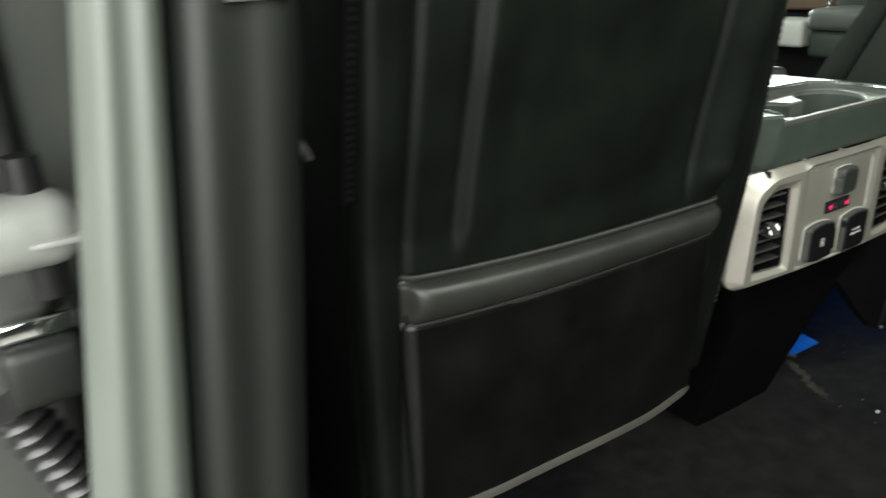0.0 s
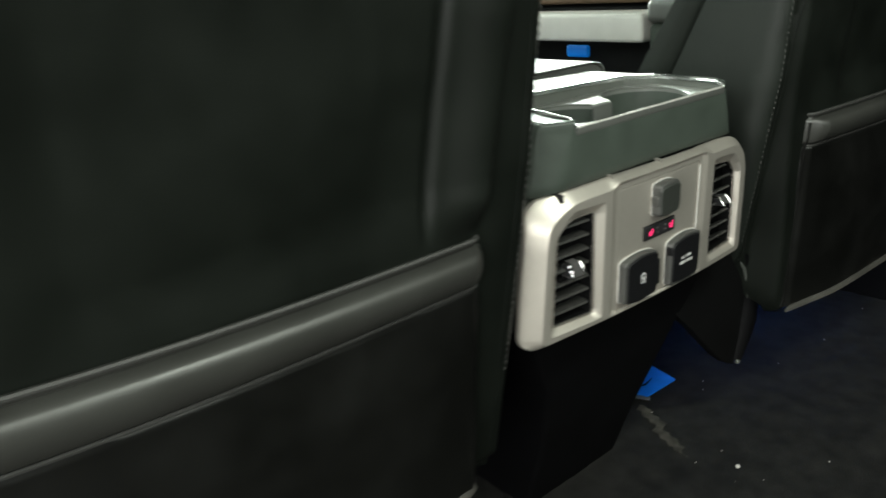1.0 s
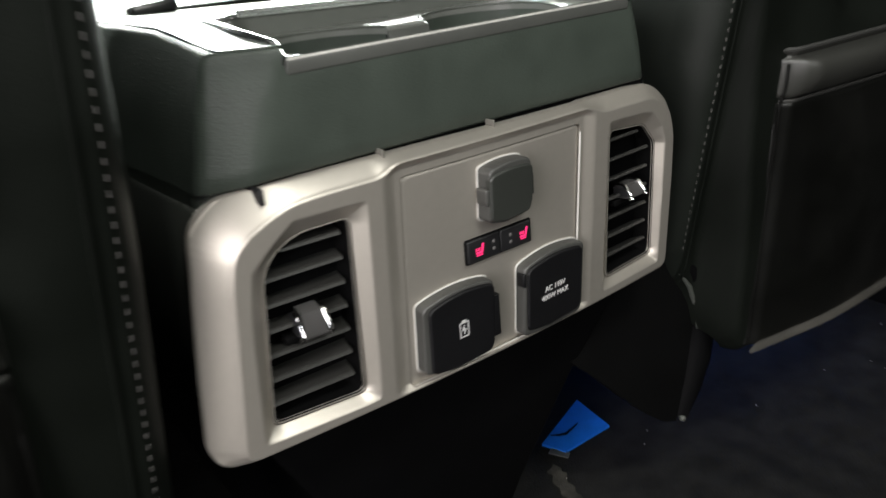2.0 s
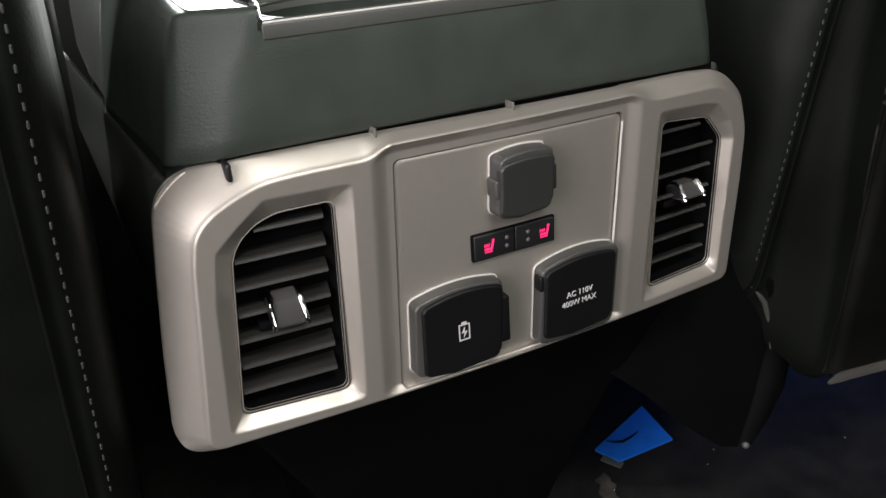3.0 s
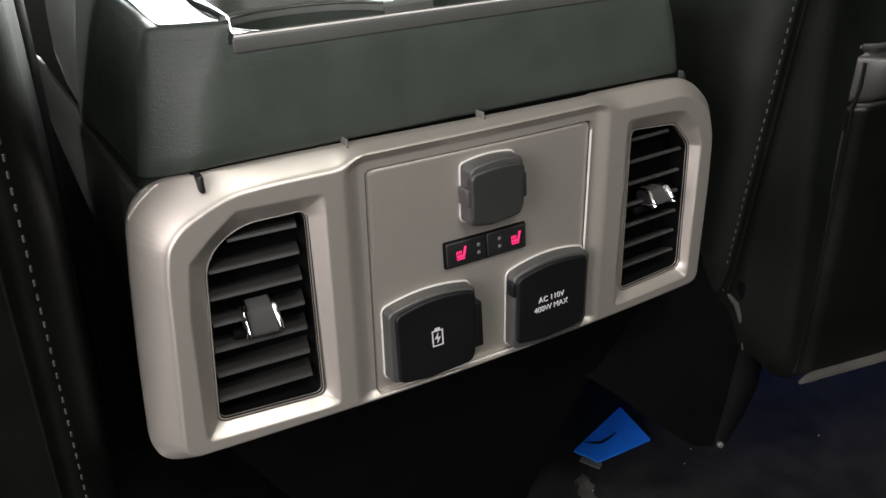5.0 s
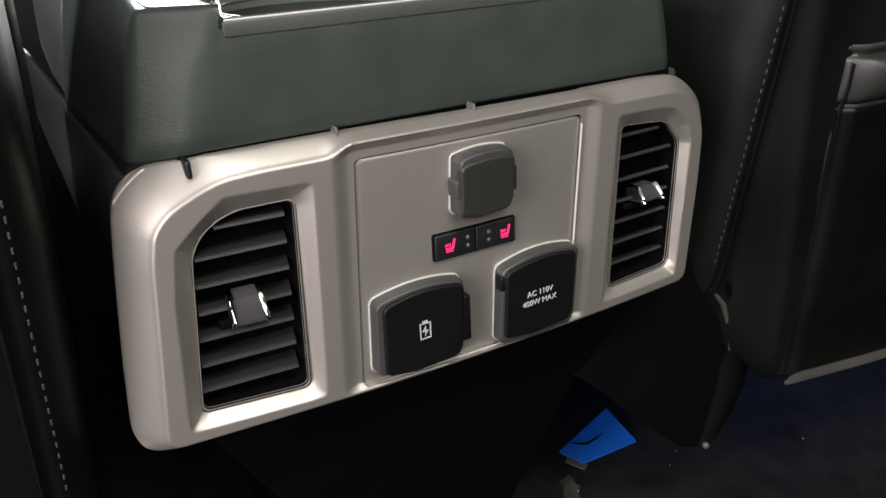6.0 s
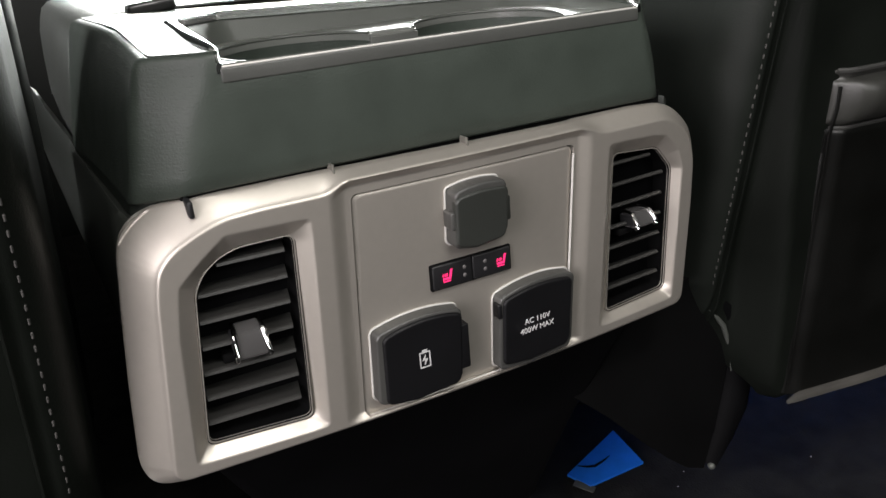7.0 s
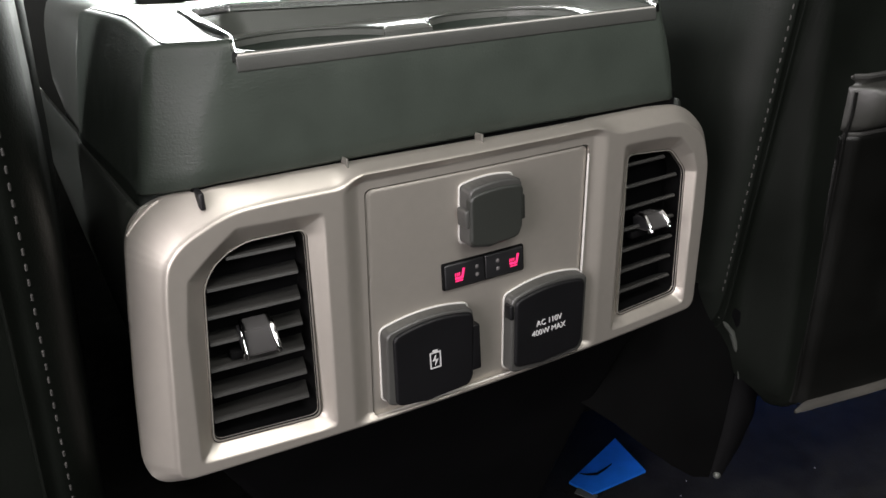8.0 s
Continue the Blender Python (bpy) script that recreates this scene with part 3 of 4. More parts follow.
sleeve("upper_shell", [shell_loop(*row) for row in (
    (.3960, .126, .1500, .0120, .022), (.4145, .126, .1500, .0150, .021), (.4158, .1275, .1502, .0165, .0112, .005, .006), (.4170, .1275, .1500, .0165, .0100, .005, .006), (.4240, .1255, .1486, .0165, .0092, .006, .007),
    (.4360, .1225, .1465, .0160, .0086, .007, .008, .2), (.4500, .1180, .1440, .0150, .0086, .006, .007, .4), (.4584, .1140, .1420, .0145, .0088, .005, .005, .7), (.4660, .1112, .1402, .0140, .0090, .004, .004, .9), (.4690, .1110, .1388, .0132, .0093, .003, .003, 1.0),
    (.4702, .1110, .1376, .0126, .0098, .003, .003, 1.0), (.4709, .1110, .1360, .0120, .0106, .003, .003, 1.0), (.4712, .1110, .1335, .0112, .0118, .003, .003, 1.0), (.4705, .1110, .1290, .0100, .0150, .003, .003, 1.0))], SHELL, console, "dark grained plastic shell", sharp=70)

TOP = [(-.1430, SEAM), (-.1335, .0260), (-.1325, .0212), (-.1095, .0122), (.1095, .0122), (.1320, .0420), (.1340, .0600), (.1430, SEAM)]
TRAY = [(-.1075, .0040), (.1075, .0040), (.1085, .086), (.0850, .112), (-.0850, .112), (-.1110, .086)]
top_sdf, tray_sdf = rounded(TOP, .003), rounded(TRAY, .004)
on_top = lambda a, b, d: (a + CX + SHEAR * (-d - .345), b, -d)
plate("top_panel", (-.146, .146, .0, SEAM + .002), .0016, lambda a, b: np.maximum(top_sdf(a, b), -tray_sdf(a, b)), lambda a, b: -top_z(b, a) - .0002 + .42 * np.maximum(a - .1125, 0), on_top, SHELL, console, "grained top panel", wall=.006, sharp=40)
cup_l, cup_r, CUP = (-.0575, .0595), (.0490, .0595), .0410
slot_sdf = rounded([(-.050, .016), (.043, .016), (.009, .067), (-.0175, .067)], .002)


def cups_sdf(a, b):
    d = np.minimum(np.hypot(a - cup_l[0], b - cup_l[1]) - CUP, np.hypot(a - cup_r[0], b - cup_r[1]) - CUP)
    return np.minimum(d, slot_sdf(a, b))


tray = new("cup_tray")
tray.parent = console
tray["label"] = "grey cup holder tray"
floor_sdf = rounded([(-.1020, .0105), (.1020, .0105), (.1025, .082), (.0800, .1090), (-.0800, .1090), (-.1035, .082)], .006)


def tray_floor(a, b):
    z = .4630 + .0018 * smooth(b, .02, .08)
    z = z - .0016 * (1 - smooth(cups_sdf(a, b), .0, .0045)) ** 2
    return -z


plate("tray_floor", (-.108, .108, .006, .111), .0014, lambda a, b: np.maximum(floor_sdf(a, b), -cups_sdf(a, b)), tray_floor, on_top, TRAYG, tray, "", wall=.003, sharp=40)
rim_loop, foot_loop = [(u, max(y, .0100)) for u, y in round_loop(TRAY, .006, 5)], round_loop([(-.1020, .0100), (.1020, .0100), (.1026, .0822), (.0802, .1054), (-.0802, .1054), (-.1036, .0822)], .006, 5)
place = lambda loop, fz: [on_top(u, y, -fz(u, y)) for u, y in loop]
sleeve("tray_wall", [place(rim_loop, lambda u, y: min(float(top_z(y, u)) - .0006, .4655 + max(0.0, y - .0095) * 2.0)), place(foot_loop, lambda u, y: .4632)], LIP, tray, "sloping tray wall", sharp=30)
for cx, cy in (cup_l, cup_r):
    well = [(cx + (CUP + .0004) * math.cos(k * math.pi / 24), cy + (CUP + .0004) * math.sin(k * math.pi / 24)) for k in range(48)]
    open_side = [slot_sdf(np.array(u), np.array(y)) < -.001 for u, y in well]
    lower = [on_top(u, y, -.4075) for u, y in well]
    # Wells take the darker shell tone for the shade inside them.
    sleeve("cup_well", [lower, [on_top(u, y, -.4125 if o else -.4618) for (u, y), o in zip(well, open_side)]], SHELL, tray, "round cup well, shade in its dark tone")
    rim = [(cx + (CUP + .0006) * math.cos(k * math.pi / 24), cy + (CUP + .0006) * math.sin(k * math.pi / 24)) for k in range(48)]
    arc = [p for k, p in enumerate(rim) if not (slot_sdf(np.array(p[0]), np.array(p[1])) < .001)]
    start = max(range(len(arc)), key=lambda i: math.dist(arc[i - 1], arc[i]))
    tube("cup_rim", [on_top(u, y, tray_floor(np.array(u), np.array(y)) - .0006) for u, y in arc[start:] + arc[:start]], .0009, LIP, tray, "rounded rim of a cup well", 8)
x0, x1 = CX + SHEAR * .09 - .106, CX + SHEAR * .09 + .106
boxed("divider_face", (CX + SHEAR * .118 - .0180, CX + SHEAR * .118 + .0095, .0665, .0685, .4075, .4622), LIPG, tray, "front of the divider between the cups", .0005)
boxed("tray_back", (x0, x1, .1062, .112, .41, .4620), BLACK, tray, "", .001)
boxed("cup_bottom", (x0, x1, .012, .110, .406, .411), BLACK, tray, "", .002)
boxed("front_lip", (CX + SHEAR * .117 - .1085, CX + SHEAR * .117 + .1085, .0083, .0145, .4590, .4652), LIPG, tray, "grey front lip of the tray", .0008)
boxed("lip_edge", (CX + SHEAR * .120 - .1080, CX + SHEAR * .120 + .1080, .0085, .0125, .4650, .4659), PALE, tray, "bright edge of the lip", .0005)


def strip(name, path, width, z_off, material, parent, label, high=.003, drop=0.0):
    """A flat bright moulding along a path in x and y on the top panel; drop lowers its ends to the lip."""
    rows = []
    for i, (x, y) in enumerate(path):
        a, b = Vector(path[max(i - 1, 0)]), Vector(path[min(i + 1, len(path) - 1)])
        d = (b - a).normalized()
        s = Vector((-d.y, d.x))
        wide = width * (.40 + .60 * float(smooth(np.array(y), .009, .022)))
        z = float(top_z(y, x)) + z_off - drop * (1 - float(smooth(np.array(y), .0085, .0165)))
        rows.append([(x + CX + SHEAR * (z - .345) + s.x * k * wide, y + s.y * k * wide, z + q) for k, q in ((-.5, -high), (-.5, -.0004), (-.3, .0009), (0, .0013), (.3, .0008), (.5, -.0006), (.5, -high))])
    n = 7
    verts = [p for r in rows for p in r]
    faces = [(i * n + k, i * n + (k + 1) % n, (i + 1) * n + (k + 1) % n, (i + 1) * n + k) for i in range(len(rows) - 1) for k in range(n)]
    faces += [tuple(range(n)), tuple(range((len(rows) - 1) * n, len(rows) * n))]
    return link_mesh(name, verts, faces, material, parent, label, 40)


ring = [(-.1088, .0088), (-.1088, .0105), (-.1090, .0125), (-.1093, .017), (-.1112, .055)] + round_loop([(-.1093, .020), (-.1125, .0865), (-.0855, .1132), (.0855, .1132), (.1100, .0865), (.1093, .020)], .004, 4)[5:-5] + [(.1098, .055), (.1093, .017), (.1090, .0125), (.1088, .0105), (.1088, .0088)]
strip("chrome_surround", ring, .0066, .0006, BRIGHT, console, "chrome surround of the cup tray", drop=.0060)

# armrest lid, running forward behind a dark seam
section = [(.1480, .395), (.1478, .425), (.1465, .448), (.1440, .462), (.1405, .4720), (.1340, .4775), (.1220, .4800), (.100, .4806)]
section = [(x + .0085, z) for x, z in section]
section = section + [(-x, z) for x, z in section[::-1]]
sleeve("armrest_lid", [[(CX + SHEAR * (z - .345) + x * (1 - k), y, z - k * .10 * (z > .46)) for x, z in section] for y, k in ((SEAM + .0060, .025), (SEAM + .0035, .018), (SEAM + .0026, .012), (SEAM + .0030, .005), (SEAM + .0052, .0), (.40, .005), (.60, .02))], LID, console, "padded vinyl armrest lid", cap=True, sharp=60, cap_first=True)
boxed("seam_filler", (CX - .128, CX + .134, SEAM - .012, SEAM + .008, .41, .4690), BLACK, console, "", .003)
bm = bmesh.new()
box(bm, -.014, .014, -.006, .006, -.004, .004, .0025, 3, pose(CX - .098, SEAM + .001, .4815, 0, -6, 0))
part("lid_latch", bm, RUBBER, console, "black latch of the armrest lid")

# side panels, whose upper edge runs forward and outward
for s in (-1, 1):
    rows = []
    for y, w, zt in ((.0260, .1500, .4030), (.0330, .1553, .4096), (.0600, .1566, .4092), (.184, .1612, .4072), (.190, .1614, .4096), (.200, .1614, .4096), (.40, .167, .400), (.66, .173, .388)):
        lean = CX + SHEAR * (zt - .345)
        rows.append([(lean + s * (w - .0060), y, zt - .004), (lean + s * (w - .0016), y, zt), (lean + s * w, y, zt - .0020), (CX + s * (w + .002), y, .34), (CX + s * (w - .006), y, .285), (CX + s * .138, y, .28)])
    sleeve("side_panel", rows, PANELS, console, "dark grey side panel", cap=True, sharp=40, cap_first=True)

# lower body, narrowing towards the floor; shade under the bezel is in its colour
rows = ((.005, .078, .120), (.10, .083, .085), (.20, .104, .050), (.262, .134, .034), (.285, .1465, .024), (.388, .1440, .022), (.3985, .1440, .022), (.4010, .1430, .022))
sleeve("lower_body", [[(x + CX, y, z) for x, y in round_loop([(-w, .66), (-w, y0), (w, y0), (w, .66)], .008)] for z, w, y0 in rows], MATT, console, "matt black lower body, shade in its colour", cap=True)
clip_at = at_console(-.1290, .4128, .0050)
boxed("clip", (clip_at[0] - .0012, clip_at[0] + .0012, clip_at[1] - .005, clip_at[1] + .006, .4075, .4150), BLACK, console, "little black clip", .0010)
for u in (-.0662, .0015):
    x, y, z = at_console(u, .4152, .0065)
    boxed("locating_tab", (x - .0005, x + .0005, y - .003, y + .004, z - .0022, z + .0026), RIM, console, "", .0003)
# Black strip stands in for the shade between shell and bezel.
boxed("gap_shade", (CX - .128, CX + .134, .0130, .03, .405, .4195), DEEP, console, "", .001)


# ---- front seats ----
def front_seat(name, label, sign, xi, slope, bol, fold, pocket_in, pocket_out, seam, puff, W, off, yaw, zlow, rise, cut=0.0):
    """A seat that reaches outward by sign from its inner edge xi. bol: where the bolster lies at z 0.42 and how it leans; fold: the bolster's width."""
    s = thing(name, label, "seat", "front seats")
    X = lambda a, z: xi + sign * a + slope * (z - .42) * max(0.0, 1 - a / .25)
    bol_y = lambda z: bol[0] - off + bol[1] * (np.minimum(z, .46) - .42) - .11 * np.clip(z - .46, 0, 1)
    mid_y = lambda z: -.003 - .055 * (np.minimum(z, .46) - .41) - .16 * np.clip(z - .46, 0, 1)
    out = ([(0.0, .268), (cut * .45, .225), (cut, zlow - .008)] if cut else [(0.0, zlow - .008)]) + [(W - .004, zlow - .008), (W, .40), (W - .012, .80), (W - .06, .95), (.06, .95), (.012, .80), (.0, .40)]
    f = rounded(out, .012)
    p0, p1 = abs(pocket_in - xi), abs(pocket_out - xi)
    hem = lambda a: .4150 + rise * (.62 * np.clip((a - p0) / (p1 - p0), 0, 1) + .38 * np.clip((a - p0) / (p1 - p0), 0, 1) ** 4)
    cin, cout = p0 + .052, p1 - .047
    away = lambda a: off - yaw * np.maximum(a - p0, 0)

    def depth(a, b):
        m = mid_y(b)
        fade = smooth(b, hem(a) - .002, hem(a) + .035)
        i = a - cin + .06 * (b - .42)
        o = a - cout + .08 * (b - .42)
        if sign < 0:
            m = m + fade * (.006 * (1 - smooth(np.abs(i), .0, .008)) - .018 * (1 - smooth(i, -.040, -.002)) + .004 * smooth(i, 0, .04) * (1 - smooth(o, -.10, -.02)))
            m = m + fade * (.004 * (1 - smooth(np.abs(o), .0, .009)) - .008 * smooth(o, -.05, -.009) * (1 - smooth(o, -.009, .006)))
            q = a - p1 + .004 + .06 * (b - .42)
            m = m + .005 * (1 - smooth(np.abs(q), .0, .007)) - .007 * smooth(q, .0, .02)
        else:
            m = m + fade * .008 * smooth(i, .0, .03) * (1 - smooth(o, -.03, .0))
        m = m + .0016 * np.sin(a * 31 + b * 17) * np.sin(b * 23 - a * 9) - .006 * (np.cos((a / W - .5) * 3.0) - .6)
        af = fold - .068 * (b - .42)
        by = np.minimum(bol_y(b), m + .035) - .003 * np.sin(np.pi * np.clip(a / fold, 0, 1))
        m = m + (by - m) * (1 - smooth(a, af - .004, af + .009))
        m = m + .0018 * (1 - smooth(np.abs(a - seam - .0055), .0, .0022))
        if sign > 0:   # the far seat's bolster turns evenly into its side
            k = np.clip((.024 - a) / .024, 0, 1)
            m = m + .015 * (1 - np.sqrt(1 - np.minimum(k, .999) ** 2))
        r = np.clip(.016 + f(a, b), 0, .016) / .016
        return m + .016 * (1 - np.sqrt(np.clip(1 - r * r, 0, 1)))

    at1 = lambda fn, a, z: float(fn(np.array([a]), np.array([z]))[0])
    ahead = lambda a, b, d: (X(a, b), d + float(away(a)), b)
    edge_a = seam + .004 if sign > 0 else -1.0
    plate("back_panel", (0, W, .16, .955), .0026, lambda a, b: np.maximum(f(a, b), edge_a - a), depth, ahead, LEATHER, s, "black leather back with soft creases", wall=.004, sharp=80)
    if sign > 0:
        plate("bolster", (0, .03, .16, .955), .0013, lambda a, b: np.maximum(f(a, b), a - edge_a), depth, ahead, LEATHER_SIDE, s, "charcoal leather bolster", wall=.004, sharp=80)
    # body of the backrest; its inner side has a panel seam
    loops = []
    for z in (.172, .20, .225, .25, .268, .30, .36, .42, .48, .54, .62, .78, .948):
        rim = .03 * max(0.0, z - .40)
        y = at1(depth, rim + .0004, z) + off
        k = rim + cut * max(0.0, (.268 - z) / .10)
        ys, yf = .110 - .50 * (min(z, .62) - .49) - .15 * max(0, z - .62), .152 - .60 * (min(z, .62) - .49) - .15 * max(0, z - .62)
        row = [(.0008 + k, y + .001), (.0005 + puff * .2 + k, y * .9 + ys * .1), (puff * .8 + k, y * .65 + ys * .35), (puff + k, ys - .003), (puff + .0055 + k, ys), (puff + k, ys + .003), (puff * 2.4 + k, ys * .5 + yf * .5), (puff * 2.2 + k, yf - .004), (.004 + k, yf)]
        loop = [(X(a, z), yy, z) for a, yy in row] + [(X(W * .5, z), yf - .01, z), (X(W - .004 - k, z), yf, z), (X(W - k, z), y * .4 + yf * .6, z), (X(W - .004 - k, z), mid_y(z) + .03 + float(away(W)), z), (X(.09, z), mid_y(z) + .03 + off, z), (X(.02, z), y + .012, z)]
        loops.append(loop)
    # The near seat's side takes the blacker leather to stand in for shade.
    sleeve("backrest", loops, LEATHER if sign < 0 else LEATHER_SIDE, s, "leather side of the backrest", cap=True, sharp=50, cap_first=True)
    boxed("cushion", (min(X(.0, .3), X(W, .3)), max(X(.0, .3), X(W, .3)), .20, .66, .17, .33), LEATHER, s, "", .04, 5)
    boxed("seat_base", (min(X(.08, .1), X(W - .05, .1)), max(X(.08, .1), X(W - .05, .1)), .27, .60, .0, .19), BLACK, s, "black seat frame", .01)
    # stitched seam by the inner edge: one stitch after another
    bm = bmesh.new()
    z = .285 if not cut else .272
    while z < .80:
        a = seam
        lean = math.degrees(math.atan(-bol[1])) if z < .46 else 6
        for da, hw, ht in ((0, .00045, .0015),):
            box(bm, -hw, hw, -.0006, .0006, -ht, ht, .0004, 1, pose(X(a + da, z), at1(depth, a + da, z) + off - .0003, z, lean, math.degrees(math.atan(slope)), 0))
        z += .0060
    part("stitching", bm, THREAD, s, "pale grey stitched seam")["kind"] = "stuff"
    pts = [(X(seam + .0095, z), at1(depth, seam + .0095, z) + off - .0003, z) for z in np.linspace(.22, .80, 60)]
    tube("welt", pts, .0009, LEATHER, s, "", 6)
    # map pocket
    foot = lambda a: zlow + .032 * np.clip(a - p0, 0, 1) * (sign < 0)
    low = lambda a: hem(a) - .0355 - .0040 * np.clip((a - p0) / (p1 - p0), 0, 1)
    psdf = lambda a, b: np.maximum(np.maximum(p0 - a, a - p1), np.maximum(b - hem(a), foot(a) + .10 * np.clip((p0 + .03 - a), 0, 1) - b))

    def pdepth(a, b):
        q = hem(a) - b
        y = mid_y(b) - .006 - .006 * (np.cos((a / W - .5) * 3.0) - .6)
        edge = np.minimum(a - p0, p1 - a)
        y = y + .006 * (1 - smooth(edge, 0, .010))
        tall = hem(a) - low(a)
        band = np.clip((q - .0058) / (tall - .0058), 0, 1)
        y = y - .0120 * np.sin(np.pi * band ** .66) ** .66 * smooth(edge, -.006, .02)
        y = y + .0030 * (1 - smooth(np.abs(q - .0052), .0, .0034)) + .0030 * (1 - smooth(np.abs(q - tall), 0, .0040))
        y = y - .0060 * smooth(q, .040, .10) * smooth(edge, 0, .10) + .0012 * np.sin(a * 23 + 1) * smooth(q, .05, .12)
        return y + away(a)

    up = lambda a, c: c + hem(a) - .4150
    sheet = lambda nm, region, step, material, lbl: plate(nm, (p0 - .001, p1 + .001, zlow - .030, .4158), step, lambda a, c: np.maximum(psdf(a, up(a, c)), region(a, up(a, c))), lambda a, c: pdepth(a, up(a, c)), lambda a, c, d: (X(a, up(a, c)), d, up(a, c)), material, s, lbl, wall=.004, sharp=75)
    # The hem takes the lit tone, the pocket beneath it the shaded one.
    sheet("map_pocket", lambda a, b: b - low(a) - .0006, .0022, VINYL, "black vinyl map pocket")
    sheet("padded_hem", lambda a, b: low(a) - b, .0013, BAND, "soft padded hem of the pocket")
    for nm, fn, r, lift in (("hem_piping", lambda a: hem(a) - .0010, .0017, .0008), ("band_piping", lambda a: low(a) - .0012, .0014, -.0012)):
        pts = []
        for a in np.linspace(p0 + .002, p1 - .002, 110):
            zz = float(fn(np.array([a]))[0])
            pts.append((X(a, zz), at1(pdepth, a, zz) + lift, zz))
        tube(nm, pts, r, PIPING, s, "", 6)
    for a in (p0 + .002, p1 - .002):
        tube("side_piping", [(X(a, zz), at1(pdepth, a, zz) - .0005, zz) for zz in np.linspace(zlow + .01, .405, 16)], .0012, VINYL, s, "", 6)
    # lower hem, a folded ledge along the pocket's foot; its pale tone holds light
    lo = p0 - .006 if sign > 0 else p0 + .004
    rows = []
    for a in np.linspace(lo, p1 - .002, 40):
        y = at1(pdepth, min(max(a, p0 + .012), p1 - .012), float(foot(a)) + .012) + (.0045 if sign < 0 else -.0005)
        z = float(foot(a)) + .06 * max(0.0, lo + .025 - a)
        k = (1.0 if a > lo + .012 else .35 + .65 * (a - lo) / .012) * (.85 if sign < 0 else .40)
        rows.append([(X(a, z), y + dy * k, z + dz * k) for dy, dz in ((.004, .0135), (-.0015, .0125), (-.0085, .0030), (-.0090, .0005), (-.0070, -.0012), (.004, -.0010))])
    sleeve("lower_hem", rows, HEM, s, "pale lower hem, light held in its tone", cap=True, sharp=50, cap_first=True)
    return s


front_seat("front_seat", "black leather front seat with map pocket and grey stitching", -1, -.1570, .066, (-.0120, -.155), .0560, -.212, -.582, .0120, -.003, .46, -.009, .054, .1985, .0215)
right = front_seat("front_seat", "black leather front seat with charcoal side bolster and map pocket", 1, .2140, -.008, (.0095, -.18), .030, .277, .640, .0150, -.004, .48, -.005, .035, .176, .002, .060)
# curved plastic cover at the foot of the seat
arc_in = [(.237, .042, .246), (.2445, .042, .238), (.252, .042, .229), (.261, .042, .207), (.264, .042, .186), (.261, .042, .168), (.256, .043, .140), (.247, .046, .105)]
arc_out = [(.248, .050, .262), (.262, .046, .250), (.273, .042, .232), (.283, .042, .208), (.288, .042, .175), (.285, .042, .144), (.273, .044, .120), (.258, .048, .102)]
verts, faces = [], []
for (ax, ay, az), (bx, by, bz) in zip(arc_in, arc_out):
    for t, dy in ((0, .012), (.08, .001), (.30, -.004), (.6, -.007), (.85, -.003), (1, .010)):
        verts.append((ax + (bx - ax) * t, ay + (by - ay) * t + dy, az + (bz - az) * t))
faces = [(i * 6 + k, i * 6 + k + 1, i * 6 + k + 7, i * 6 + k + 6) for i in range(len(arc_in) - 1) for k in range(5)]
link_mesh("recliner_trim", verts, faces, MATT, right, "curved black plastic trim", 60)
# Hinge cover widened to fit the camera's view and stand for floor shade.
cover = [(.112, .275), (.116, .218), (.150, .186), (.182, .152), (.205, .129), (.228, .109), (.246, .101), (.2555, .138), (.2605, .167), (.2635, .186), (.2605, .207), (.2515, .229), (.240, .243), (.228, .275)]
flat_shape("recliner_shade_cover", [cover[::-1]], .046, .012, DEEP, right, 0, 0, "black plastic seat hinge cover, widened to stand for floor shade")
tube("recliner_edge", arc_in[:5], [.0006, .0016, .0022, .0016, .0005], LIP, right, "pale tapering edge", 8)
bm = bmesh.new()
bmesh.ops.create_uvsphere(bm, u_segments=12, v_segments=8, radius=.003)
bmesh.ops.translate(bm, vec=(.251, .043, .103), verts=bm.verts[:])
part("bolt", bm, LIP, right)

# ---- things on the floor and beyond ----
tag = thing("blue_tag", "bright blue folded plastic tag lying on the carpet", "tag")
bm = bmesh.new()
top = [(.2900, .2060), (.2835, .1540), (.2210, .1560), (.2120, .1800)]
vs = [bm.verts.new((x, y, z)) for (x, y), z in zip(top, (.0250, .0215, .0205, .0215))]
f = bm.faces.new(vs)
r = bmesh.ops.extrude_face_region(bm, geom=[f])
bmesh.ops.translate(bm, vec=(0, 0, -.0025), verts=[q for q in r["geom"] if isinstance(q, bmesh.types.BMVert)])
part("tag_body", bm, BLUE, tag)
bm = bmesh.new()
box(bm, -.010, .010, -.004, .004, -.0006, .0006, .0004, 1, pose(.2165, .1600, .0188, 6, 4, -60))
part("paper_corner", bm, LIP, tag, "torn pale paper corner")
# Black tube draws the shade in the tag's fold.
tube("fold", [(.2265, .1830, .0230), (.2330, .1770, .0231), (.2400, .1735, .0232), (.2500, .1745, .0236), (.2610, .1770, .0240)], [.0004, .0010, .0013, .0010, .0004], DEEP, tag, "shade line of the fold, drawn in black", 6)
scuff = thing("carpet_scuff", "pale dusty scuff on the black carpet", "stain", "", "stuff")
scuff_sdf = lambda a, b: np.abs(b - (.055 + (a - .147) * 1.7)) * .50 - .0070 + .003 * np.sin(a * 260) + .002 * np.sin(b * 410)
